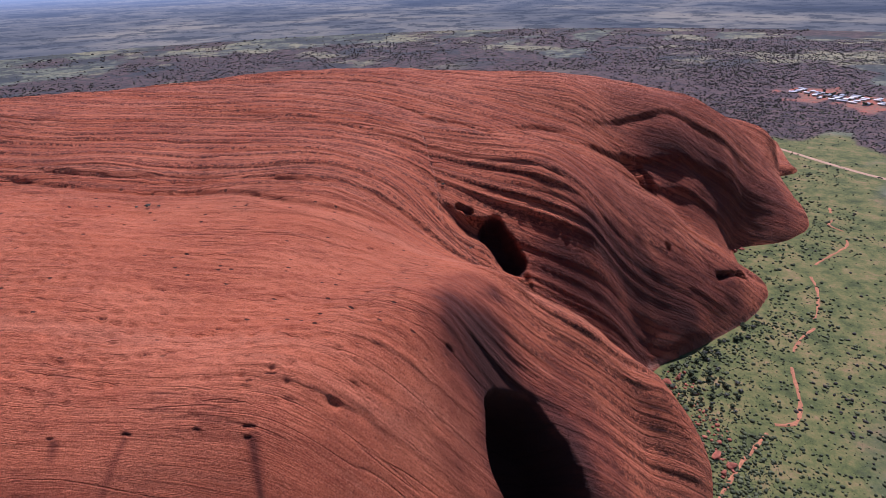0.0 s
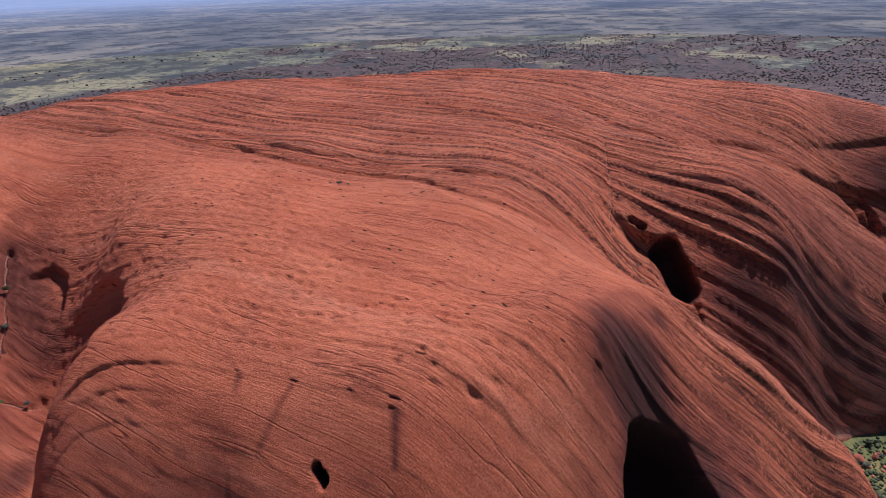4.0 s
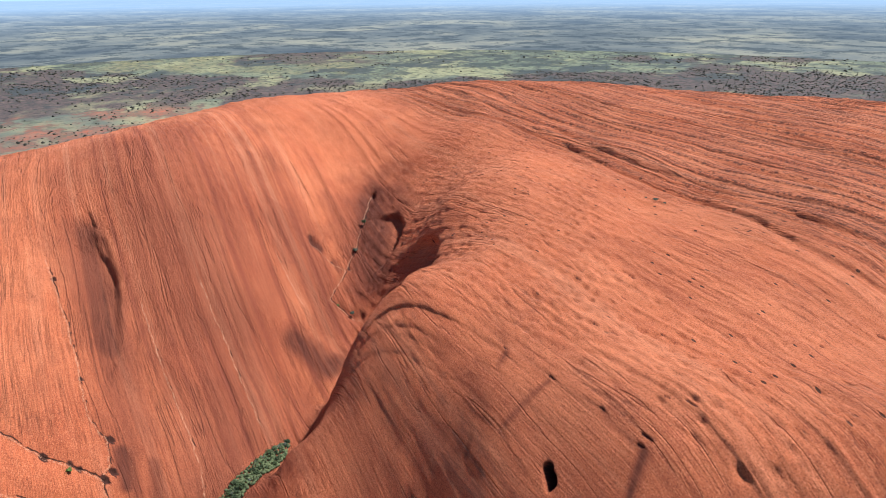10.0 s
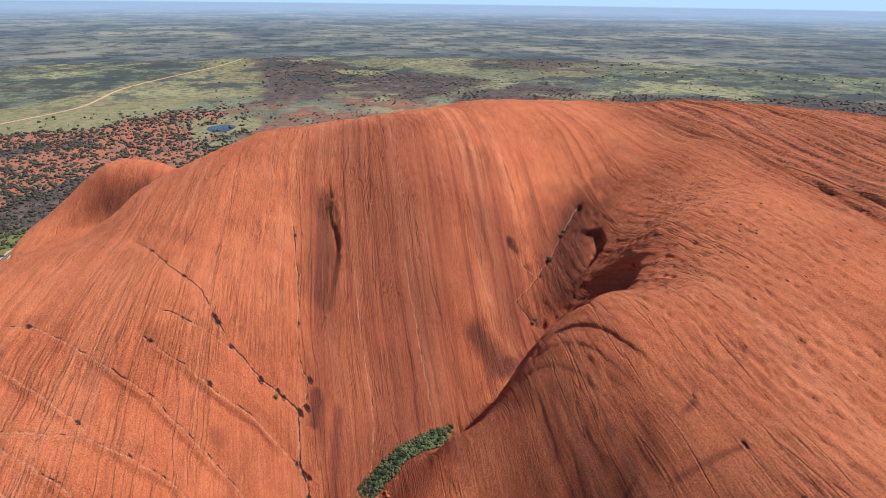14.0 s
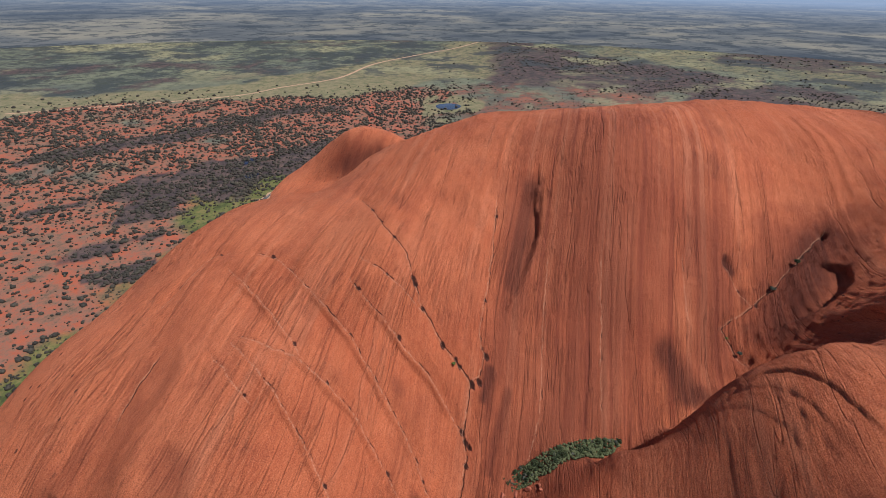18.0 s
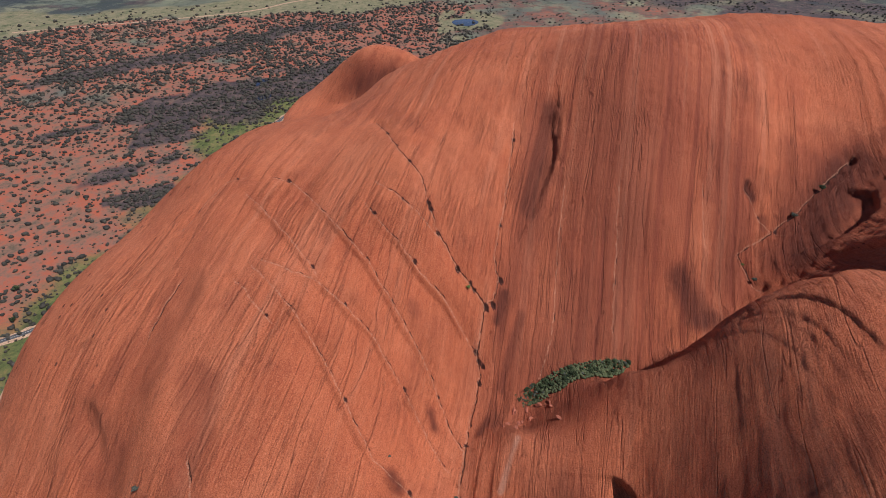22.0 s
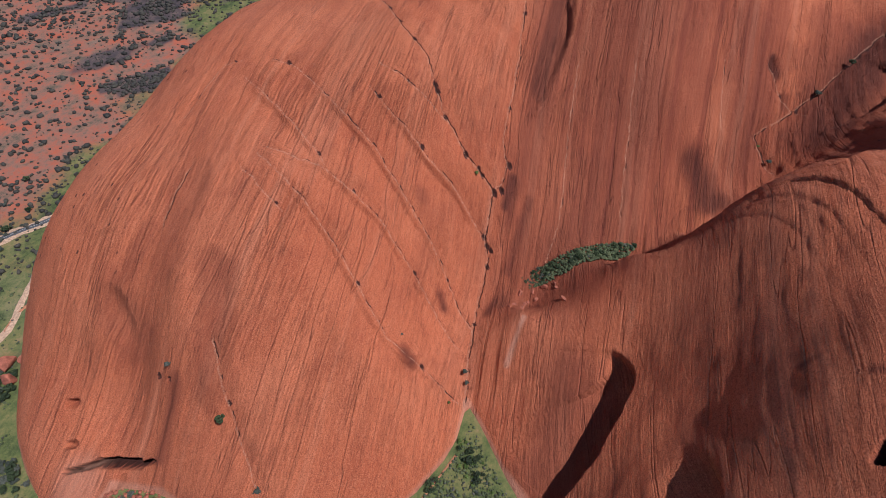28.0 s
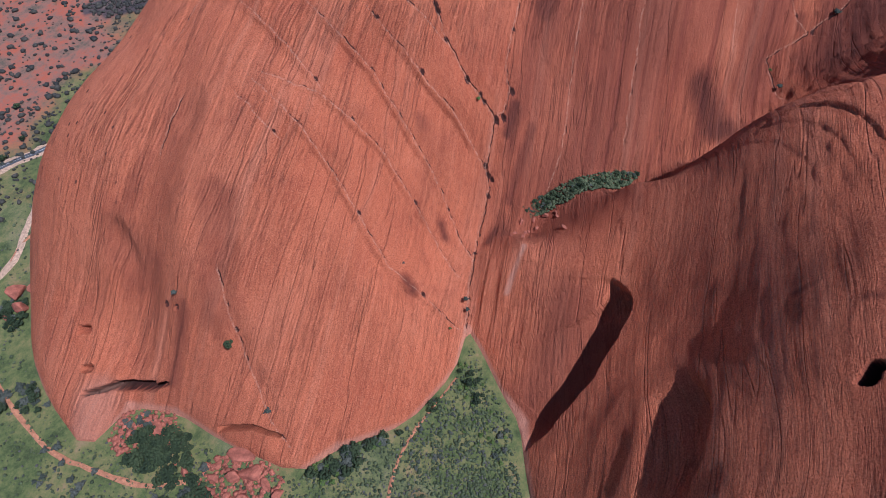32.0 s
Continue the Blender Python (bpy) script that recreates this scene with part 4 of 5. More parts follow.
def plain_colour(n, l, p, shares):
    """Soil and growth of the plain, far belts with haze painted in; shares are the four zone values or none."""
    big = noise_tex(n, l, p, 0.0011, 7, 0.62, 0.4)
    mid = noise_tex(n, l, p, 0.006, 8, 0.68)
    fine = noise_tex(n, l, p, 0.09, 7, 0.75)
    tiny = noise_tex(n, l, p, 0.7, 5, 0.75)
    col = ramp(n, l, big, [(0.36, (0.075, 0.09, 0.08)), (0.46, (0.16, 0.175, 0.12)), (0.54, (0.095, 0.11, 0.095)), (0.64, (0.27, 0.255, 0.15))])
    col = mix(n, l, grey(n, l, mid, 0.48, 0.53, 0, 0.85), col, (0.034, 0.044, 0.048))
    col = mix(n, l, grey(n, l, noise_tex(n, l, p, 0.022, 6, 0.7), 0.5, 0.62, 0, 0.7), col, (0.05, 0.06, 0.045))
    if shares:
        red, yellow, green, dark = shares

        def edge(v):
            return grey(n, l, calc(n, l, "ADD", v, calc(n, l, "MULTIPLY", calc(n, l, "SUBTRACT", mid, 0.5), 1.1)), 0.25, 0.65)
        rough = noise_tex(n, l, p, 0.035, 9, 0.82)
        sand = ramp(n, l, rough, [(0.36, (0.40, 0.093, 0.046)), (0.46, (0.32, 0.105, 0.066)), (0.53, (0.23, 0.12, 0.085)), (0.61, (0.11, 0.085, 0.058))])
        grass = ramp(n, l, rough, [(0.36, (0.28, 0.21, 0.13)), (0.46, (0.215, 0.19, 0.112)), (0.54, (0.155, 0.15, 0.083)), (0.63, (0.07, 0.085, 0.04))])
        lush = ramp(n, l, rough, [(0.36, (0.25, 0.165, 0.085)), (0.44, (0.165, 0.15, 0.056)), (0.53, (0.09, 0.112, 0.036)), (0.62, (0.042, 0.055, 0.021))])
        scrub = ramp(n, l, rough, [(0.36, (0.024, 0.021, 0.027)), (0.45, (0.052, 0.041, 0.045)), (0.53, (0.09, 0.063, 0.06)), (0.62, (0.15, 0.1, 0.083))])
        col = mix(n, l, edge(red), col, sand)
        col = mix(n, l, edge(yellow), col, grass)
        col = mix(n, l, edge(green), col, lush)
        col = mix(n, l, edge(dark), col, scrub)
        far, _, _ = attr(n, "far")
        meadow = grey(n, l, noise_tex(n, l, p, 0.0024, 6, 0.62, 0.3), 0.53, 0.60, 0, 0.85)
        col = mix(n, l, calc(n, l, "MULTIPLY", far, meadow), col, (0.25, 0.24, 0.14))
        # far belts kept bluish: distance haze put into their colour
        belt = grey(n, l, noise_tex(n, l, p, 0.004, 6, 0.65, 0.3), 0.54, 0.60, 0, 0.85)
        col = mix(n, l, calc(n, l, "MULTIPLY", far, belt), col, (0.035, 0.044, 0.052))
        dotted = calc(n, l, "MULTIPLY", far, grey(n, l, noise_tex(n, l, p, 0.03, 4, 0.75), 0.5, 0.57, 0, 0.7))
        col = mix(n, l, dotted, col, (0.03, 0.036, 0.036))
    col = mix(n, l, grey(n, l, fine, 0.56, 0.7, 0, 0.55), col, (0.05, 0.065, 0.03))
    col = mix(n, l, grey(n, l, tiny, 0.55, 0.72, 0, 0.45), col, (0.06, 0.06, 0.03))
    return mix(n, l, grey(n, l, tiny, 0.45, 0.28, 0, 0.35), col, (0.30, 0.22, 0.12)), fine


def plain_material():
    m, n, l, b = material("plain_soil", 0.95)
    shares = [attr(n, k)[0] for k in ("red", "yellow", "green", "dark")]
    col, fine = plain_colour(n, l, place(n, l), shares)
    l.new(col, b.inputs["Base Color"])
    bump(n, l, b, fine, 0.5, 1.0)
    return m


def grid_mesh(name, verts, loop_faces):
    mesh = bpy.data.meshes.new(name)
    k = loop_faces.shape[1]
    mesh.vertices.add(len(verts))
    mesh.vertices.foreach_set("co", verts.astype(np.float32).ravel())
    mesh.loops.add(loop_faces.size)
    mesh.loops.foreach_set("vertex_index", loop_faces.astype(np.int32).ravel())
    mesh.polygons.add(len(loop_faces))
    mesh.polygons.foreach_set("loop_start", np.arange(0, loop_faces.size, k, dtype=np.int32))
    mesh.update()
    return mesh


EDGE = 4850.0


def build_plain():
    na, nr = 480, 170
    az = np.linspace(0, 2 * math.pi, na, endpoint=False)
    rr = np.concatenate([[0.0], 30 * (EDGE / 30) ** np.linspace(0, 1, nr)])
    A, Rr = np.meshgrid(az, rr, indexing="ij")
    x, y = -np.sin(A) * Rr, np.cos(A) * Rr
    idx = np.arange(x.size).reshape(x.shape)
    nxt = np.roll(idx, -1, axis=0)
    faces = np.stack([idx[:, :-1], idx[:, 1:], nxt[:, 1:], nxt[:, :-1]], 2).reshape(-1, 4)
    mesh = grid_mesh("ground", np.stack([x, y, 0 * x], 2).reshape(-1, 3), faces[:, ::-1])
    for name, v in zip(("red", "yellow", "green", "dark"), zones(x, y)):
        mesh.attributes.new(name, "FLOAT", "POINT").data.foreach_set("value", v.astype(np.float32).ravel())
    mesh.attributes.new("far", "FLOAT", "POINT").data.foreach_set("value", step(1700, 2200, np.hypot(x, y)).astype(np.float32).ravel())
    mesh.materials.append(plain_material())
    return tagged(new("ground", mesh), "flat desert plain of red sand, dry grass and scrub", "ground", kind="structure")


ground = build_plain()


def build_backdrop():
    """The far plain out to the horizon: a glowing ring behind everything else, haze painted in."""
    m = bpy.data.materials.new("far_plain")
    m.use_nodes = True
    n, l = m.node_tree.nodes, m.node_tree.links
    n.remove(n["Principled BSDF"])
    c, sep, com = n.new("ShaderNodeTexCoord"), n.new("ShaderNodeSeparateXYZ"), n.new("ShaderNodeCombineXYZ")
    l.new(c.outputs["Object"], sep.inputs[0])
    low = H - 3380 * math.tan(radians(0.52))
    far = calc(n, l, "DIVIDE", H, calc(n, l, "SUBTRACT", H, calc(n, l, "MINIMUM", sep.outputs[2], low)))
    for k in (0, 1):
        l.new(calc(n, l, "MULTIPLY", sep.outputs[k], far), com.inputs[k])
    p = com.outputs[0]
    big = noise_tex(n, l, p, 0.0009, 6, 0.62, 0.4)
    mid = noise_tex(n, l, p, 0.0045, 9, 0.75)
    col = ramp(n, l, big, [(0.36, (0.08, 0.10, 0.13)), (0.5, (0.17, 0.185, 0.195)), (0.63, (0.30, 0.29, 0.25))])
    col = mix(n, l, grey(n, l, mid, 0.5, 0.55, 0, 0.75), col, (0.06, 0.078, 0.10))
    # haze and a strip of sky mixed into the ring's glow
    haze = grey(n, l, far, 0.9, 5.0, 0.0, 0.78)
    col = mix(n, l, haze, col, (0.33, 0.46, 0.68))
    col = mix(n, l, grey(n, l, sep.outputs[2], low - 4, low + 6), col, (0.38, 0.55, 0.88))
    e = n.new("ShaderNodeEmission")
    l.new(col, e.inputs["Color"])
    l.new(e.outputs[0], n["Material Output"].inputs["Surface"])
    top, foot, brim = H + 3460 * math.tan(radians(1.5)), 3200.0, 3460.0  # leans outward
    seg = 160
    a = np.linspace(0, 2 * math.pi, seg, endpoint=False)
    ring = [np.stack([-np.sin(a) * r, np.cos(a) * r, np.full(seg, z)], 1) for r, z in ((foot, -1.0), (brim, top))]
    idx = np.arange(seg)
    nxt = (idx + 1) % seg
    faces = np.stack([idx, nxt, nxt + seg, idx + seg], 1)
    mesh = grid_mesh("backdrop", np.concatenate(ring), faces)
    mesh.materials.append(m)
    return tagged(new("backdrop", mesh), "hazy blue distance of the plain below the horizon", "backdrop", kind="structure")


backdrop = build_backdrop()


# ---- roads, tracks, water ----
def plain_mat(name, colour, rough, spread=0.35, scale=0.6):
    m, n, l, b = material(name, rough)
    p = place(n, l)
    v = noise_tex(n, l, p, scale, 6, 0.7)
    w = noise_tex(n, l, p, scale * 0.08, 5, 0.6)
    dark, light = tuple(c * (1 - spread) for c in colour), tuple(min(1, c * (1 + spread)) for c in colour)
    col = mix(n, l, grey(n, l, v, 0.3, 0.7), dark, light)
    col = mix(n, l, grey(n, l, w, 0.4, 0.65, 0, 0.4), col, dark)
    l.new(col, b.inputs["Base Color"])
    bump(n, l, b, v, 0.4, 0.15)
    return m


def ribbon(name, pts, width, z, mat, rough_edge=0.0, parent=None, shift=0.0):
    c = smooth_line(pts)
    d = np.gradient(c, axis=0)
    side = np.stack([-d[:, 1], d[:, 0]], 1) / np.linalg.norm(d, axis=1)[:, None]
    rng = np.random.RandomState(len(c))
    wl_, wr_ = (width / 2 * (1 + rough_edge * rng.uniform(-1, 1, len(c))) for _ in range(2))
    c = c + side * shift
    rows = [c + side * wl_[:, None], c + side * wl_[:, None] * 0.5, c, c - side * wr_[:, None] * 0.5, c - side * wr_[:, None]]
    heights = (z - 0.25, z, z + 0.05, z, z - 0.25)
    v = np.concatenate([np.c_[r, np.full(len(c), h)] for r, h in zip(rows, heights)])
    n = len(c)
    i = np.arange(n - 1)
    f = np.concatenate([np.stack([i + k * n, i + 1 + k * n, i + 1 + (k + 1) * n, i + (k + 1) * n], 1) for k in range(4)])
    me = grid_mesh(name, v, f[:, ::-1])
    me.materials.append(mat)
    ob = new(name, me)
    ob.parent = parent
    return ob


ASPHALT = plain_mat("asphalt", (0.085, 0.085, 0.09), 0.85)
PAINT = plain_mat("road_paint", (0.6, 0.6, 0.57), 0.7)
DIRT = plain_mat("red_dirt", (0.40, 0.17, 0.09), 0.95)
SAND = plain_mat("pale_dirt", (0.46, 0.30, 0.20), 0.95)
west_road = [(-120, -492), (-190, -430), (-231, -400), (-262, -376), (-330, -352), (-480, -345), (-600, -372), (-690, -388), (-800, -372), (-930, -290)]
road = tagged(ribbon("road", west_road, 7.0, 0.45, ASPHALT, 0.03), "grey sealed two-lane road curving round the rock's foot", "road", kind="structure")
ribbon("centre_line", west_road, 0.3, 0.53, PAINT, parent=road)
tagged(ribbon("verge", west_road, 13.0, 0.32, SAND, 0.3), "bare sandy verge beside the sealed road", "verge", kind="structure")
east_road = [(480, 1200), (540, 1040), (588, 940), (622, 850), (658, 775), (720, 690), (830, 600)]
tagged(ribbon("road", east_road, 9.0, 0.45, SAND, 0.08), "pale unsealed road across green plain", "road", kind="structure")
tagged(ribbon("road", [(-1100, -1230), (-1409, -853), (-1590, -764), (-1811, -655), (-2163, -634), (-2526, -520), (-2806, -413), (-3150, -330)], 11.0, 0.5, SAND, 0.1), "pale straight road through yellow grassland", "road", kind="structure")
tagged(ribbon("track", [(-60, -400), (-110, -350), (-143, -334), (-180, -345), (-220, -359), (-246, -372)], 5.5, 0.4, SAND, 0.25), "pale dirt vehicle track joining the road", "track", kind="structure")
tagged(ribbon("track", [(-143, -334), (-165, -338), (-185, -330)], 2.5, 0.38, DIRT, 0.3), "narrow red dirt side track", "track", kind="structure")
for piece in ([(150, 215), (183, 248), (203, 266), (222, 282)], [(232, 290), (246, 290), (262, 310), (279, 352)], [(292, 372), (309, 390), (330, 405)],
              [(338, 418), (350, 433), (372, 470), (381, 495)], [(400, 520), (425, 537), (460, 560), (474, 580)], [(484, 600), (478, 620), (493, 634)], [(503, 655), (512, 672)]):
    tagged(ribbon("footpath", piece, 2.6, 0.4, DIRT, 0.55), "winding red dirt footpath broken by green scrub", "footpath", kind="structure")
tagged(ribbon("footpath", [(-124, -21), (-112, -27), (-98, -34), (-84, -40), (-66, -44), (-50, -44), (-30, -52)], 1.8, 0.35, DIRT, 0.5), "narrow red footpath into the cove", "footpath", kind="structure")
tagged(ribbon("footpath", [(-80, -300), (-63, -276), (-42, -235), (-36, -204), (-34, -170), (-40, -150)], 2.6, 0.35, DIRT, 0.4), "red dirt footpath round the rock's foot", "footpath", kind="structure")


def pond(name, cx, cy, rx, ry, label):
    m, n, l, b = material("pond_water", 0.08)
    v = noise_tex(n, l, place(n, l), 0.05, 4, 0.6)
    l.new(mix(n, l, grey(n, l, v, 0.35, 0.65), (0.012, 0.02, 0.05), (0.03, 0.035, 0.06)), b.inputs["Base Color"])
    b.inputs["Specular IOR Level"].default_value = 0.5
    bm = bmesh.new()
    ring = []
    for k in range(40):
        t = 2 * math.pi * k / 40
        s = 1 + 0.12 * noise.noise((math.cos(t) * 1.5, math.sin(t) * 1.5, cx))
        ring.append(bm.verts.new((cx + rx * s * math.cos(t), cy + ry * s * math.sin(t), 0.35)))
    bm.faces.new(ring)
    me = bpy.data.meshes.new(name)
    bm.to_mesh(me)
    me.materials.append(m)
    return tagged(new(name, me), label, "water", kind="structure")


pond("water", -1440, -222, 40, 34, "dark blue waterhole in a grassy clearing")
pond("water", -808, -458, 16, 10, "small dark pool among dense scrub")
pond("water", -880, -500, 20, 10, "small dark pool among dense scrub")

# ---- plants ----
def leaf_material(name, dark, light, island=False):
    m, n, l, b = material(name, 0.75)
    if island:
        g = n.new("ShaderNodeNewGeometry")
        pick = g.outputs["Random Per Island"]
    else:
        pick = n.new("ShaderNodeObjectInfo").outputs["Random"]
    v = noise_tex(n, l, place(n, l), 1.3, 5, 0.7)
    col = mix(n, l, pick, dark, light)
    col = mix(n, l, grey(n, l, v, 0.4, 0.7, 0, 0.7), col, tuple(0.45 * c for c in dark))
    l.new(col, b.inputs["Base Color"])
    bump(n, l, b, v, 0.8, 0.4)
    return m


SCRUB = leaf_material("scrub_leaves", (0.036, 0.034, 0.03), (0.085, 0.076, 0.058), True)
GREY_SCRUB = leaf_material("grey_scrub", (0.05, 0.055, 0.045), (0.13, 0.12, 0.10), True)
GREEN_SCRUB = leaf_material("green_scrub", (0.045, 0.06, 0.028), (0.12, 0.14, 0.065), True)
LEAVES = leaf_material("tree_leaves", (0.022, 0.036, 0.016), (0.055, 0.075, 0.03))
GREY_LEAVES = leaf_material("grey_leaves", (0.05, 0.06, 0.045), (0.11, 0.115, 0.09))
LIME_LEAVES = leaf_material("lime_leaves", (0.06, 0.10, 0.02), (0.13, 0.18, 0.045))
BARK = plain_mat("bark", (0.12, 0.085, 0.065), 0.9)


def unit_ball(subdivisions):
    bm = bmesh.new()
    bmesh.ops.create_icosphere(bm, subdivisions=subdivisions, radius=1)
    bm.verts.ensure_lookup_table()
    v = np.array([q.co[:] for q in bm.verts])
    f = np.array([[q.index for q in face.verts] for face in bm.faces])
    bm.free()
    return v, f


BALL = {1: unit_ball(1)}
BALL[0] = (np.array([(1, 0, 0), (0, 1, 0), (-1, 0, 0), (0, -1, 0), (0, 0, 1), (0, 0, -1)], float),
           np.array([(0, 1, 4), (1, 2, 4), (2, 3, 4), (3, 0, 4), (1, 0, 5), (2, 1, 5), (3, 2, 5), (0, 3, 5)]))


def clumps(rng, places, sizes, level, flat=0.7, ragged=0.3):
    """Vertices and faces of many ragged leaf clumps."""
    v, f = BALL[level]
    n = len(places)
    s = sizes[:, None, None] * np.stack([rng.uniform(0.75, 1.25, n), rng.uniform(0.75, 1.25, n), flat * rng.uniform(0.8, 1.2, n)], 1)[:, None, :]
    pts = v[None] * (1 + ragged * rng.uniform(-1, 1, (n, len(v), 1))) * s
    t = rng.uniform(0, 2 * math.pi, n)
    c, q = np.cos(t)[:, None], np.sin(t)[:, None]
    pts = np.stack([pts[..., 0] * c - pts[..., 1] * q, pts[..., 0] * q + pts[..., 1] * c, pts[..., 2]], 2) + places[:, None, :]
    faces = f[None] + (np.arange(n) * len(v))[:, None, None]
    return pts.reshape(-1, 3), faces.reshape(-1, 3)


def stuff(name, label, category, mat, verts, faces):
    me = grid_mesh(name, verts, faces)
    me.materials.append(mat)
    return tagged(new(name, me), label, category, kind="stuff")


def sow(rng, count, az, rad):
    a = np.radians(rng.uniform(*az, count))
    r = rad[0] * (rad[1] / rad[0]) ** rng.rand(count)
    return -np.sin(a) * r, np.cos(a) * r


def scrub_field(seed, count, az, rad, level, mat, name, label, density, size):
    rng = np.random.RandomState(seed)
    x, y = sow(rng, count, az, rad)
    red, yellow, green, dark = zones(x, y)
    keep = (rng.rand(count) < density(x, y, red, yellow, green, dark)) & (inside_distance(x, y, FOOT_RING) < -4)
    x, y = x[keep], y[keep]
    r = np.hypot(x, y)
    s = size * (0.35 + 1.1 * rng.rand(len(x)) ** 2) * (1 + r / 1300)
    return stuff(name, label, "scrub", mat, *clumps(rng, np.stack([x, y, 0.35 * s], 1), s, level))


scrub_field(1, 110000, (100, 172), (400, 1800), 1, SCRUB, "desert_scrub", "dark rounded desert shrubs scattered over red sand", lambda x, y, r, yl, g, d: np.clip(0.10 + 0.6 * d * step(-0.7, 0.2, wave(94, x / 28, y / 28, 3)) + 0.2 * step(700, 1200, np.hypot(x, y)) + 0.08 * g, 0, 1) * (1 - 0.85 * yl) * (1 - 0.35 * step(800, 1000, np.hypot(x, y))), 1.5)
scrub_field(2, 120000, (-32, 100), (950, 3300), 0, SCRUB, "desert_scrub", "dark dotted scrub on the plain behind the rock", lambda x, y, r, yl, g, d: np.clip(0.05 + 0.5 * np.maximum(d, 0.8 * r), 0, 1) * (1 - 0.85 * yl) * step(-0.9, 0.3, wave(95, x / 110, y / 110, 3)), 1.35)
scrub_field(3, 40000, (-50, -4), (420, 2400), 1, GREEN_SCRUB, "green_scrub", "green shrubs and low trees over grassy plain", lambda x, y, r, yl, g, d: (0.4 + 0.6 * step(900, 1200, np.hypot(x, y))) * np.clip(0.25 * g * (1 - 0.6 * yl) + 0.5 * d + 0.05, 0, 0.9) * step(-0.5, 0.5, wave(90, x / 120, y / 120, 3) + 0.2), 0.75)
scrub_field(4, 50000, (-50, -10), (1040, 2900), 0, SCRUB, "desert_scrub", "dark belts of mulga scrub", lambda x, y, r, yl, g, d: 0.7 * d * (1 - step(-36, -12, bearing(x, y))), 0.9)
scrub_field(5, 9000, (-6, 60), (1500, 2800), 0, GREY_SCRUB, "dead_scrub", "pale grey dead shrubs among dark scrub", lambda x, y, r, yl, g, d: 0.7 * d, 1.0)
scrub_field(6, 16000, (-50, 4), (150, 520), 1, GREEN_SCRUB, "undergrowth", "low green shrubs below the eastern foot", lambda x, y, r, yl, g, d: np.clip(0.7 * g * (1 - 0.6 * yl) + 0.06, 0, 0.9), 0.8)
scrub_field(7, 26000, (60, 176), (40, 420), 1, GREEN_SCRUB, "undergrowth", "low green shrubs in the cove and along the foot", lambda x, y, r, yl, g, d: np.clip(0.9 * g + 0.06, 0, 0.9), 0.7)
scrub_field(8, 14000, (60, 176), (40, 420), 1, GREY_SCRUB, "dry_undergrowth", "dry grey tussocks along the foot", lambda x, y, r, yl, g, d: np.clip(0.5 * g + 0.12, 0, 0.9), 0.55)


scrub_field(9, 52000, (96, 165), (820, 1750), 0, SCRUB, "desert_scrub", "dense dark shrubs on red-brown sand", lambda x, y, r, yl, g, d: 0.75 * np.clip(0.2 + 0.45 * step(850, 1200, np.hypot(x, y)), 0, 1) * (1 - 0.93 * yl) * step(-0.7, 0.3, wave(91, x / 70, y / 70, 3) + 0.15), 1.9)
scrub_field(10, 16000, (-50, -4), (330, 1020), 1, SCRUB, "desert_scrub", "small dark trees dotted over green plain", lambda x, y, r, yl, g, d: 0.015 + 0.16 * step(-0.2, 0.5, wave(92, x / 60, y / 60, 3)), 0.9)
scrub_field(11, 30000, (-50, -12), (250, 1000), 1, GREEN_SCRUB, "undergrowth", "dense green shrubs close to the eastern foot", lambda x, y, r, yl, g, d: 0.5 * (1 - step(10, 70, -inside_distance(x, y, FOOT_RING) + 30 * wave(93, x / 50, y / 50, 3))), 0.95)


def part(name, verts, faces, mat, parent, label=""):
    me = grid_mesh(name, verts, faces)
    me.materials.append(mat)
    ob = new(name, me)
    ob.parent = parent
    return tagged(ob, label)


def tube(points, radii, sides=6):
    """A tapered limb along the points."""
    v, f = [], []
    for k, (p, r) in enumerate(zip(points, radii)):
        for j in range(sides):
            t = 2 * math.pi * j / sides
            v.append((p[0] + r * math.cos(t), p[1] + r * math.sin(t), p[2]))
        if k:
            for j in range(sides):
                a, b = (k - 1) * sides + j, (k - 1) * sides + (j + 1) % sides
                f.append((a, b, b + sides, a + sides))
    return np.array(v), np.array(f)


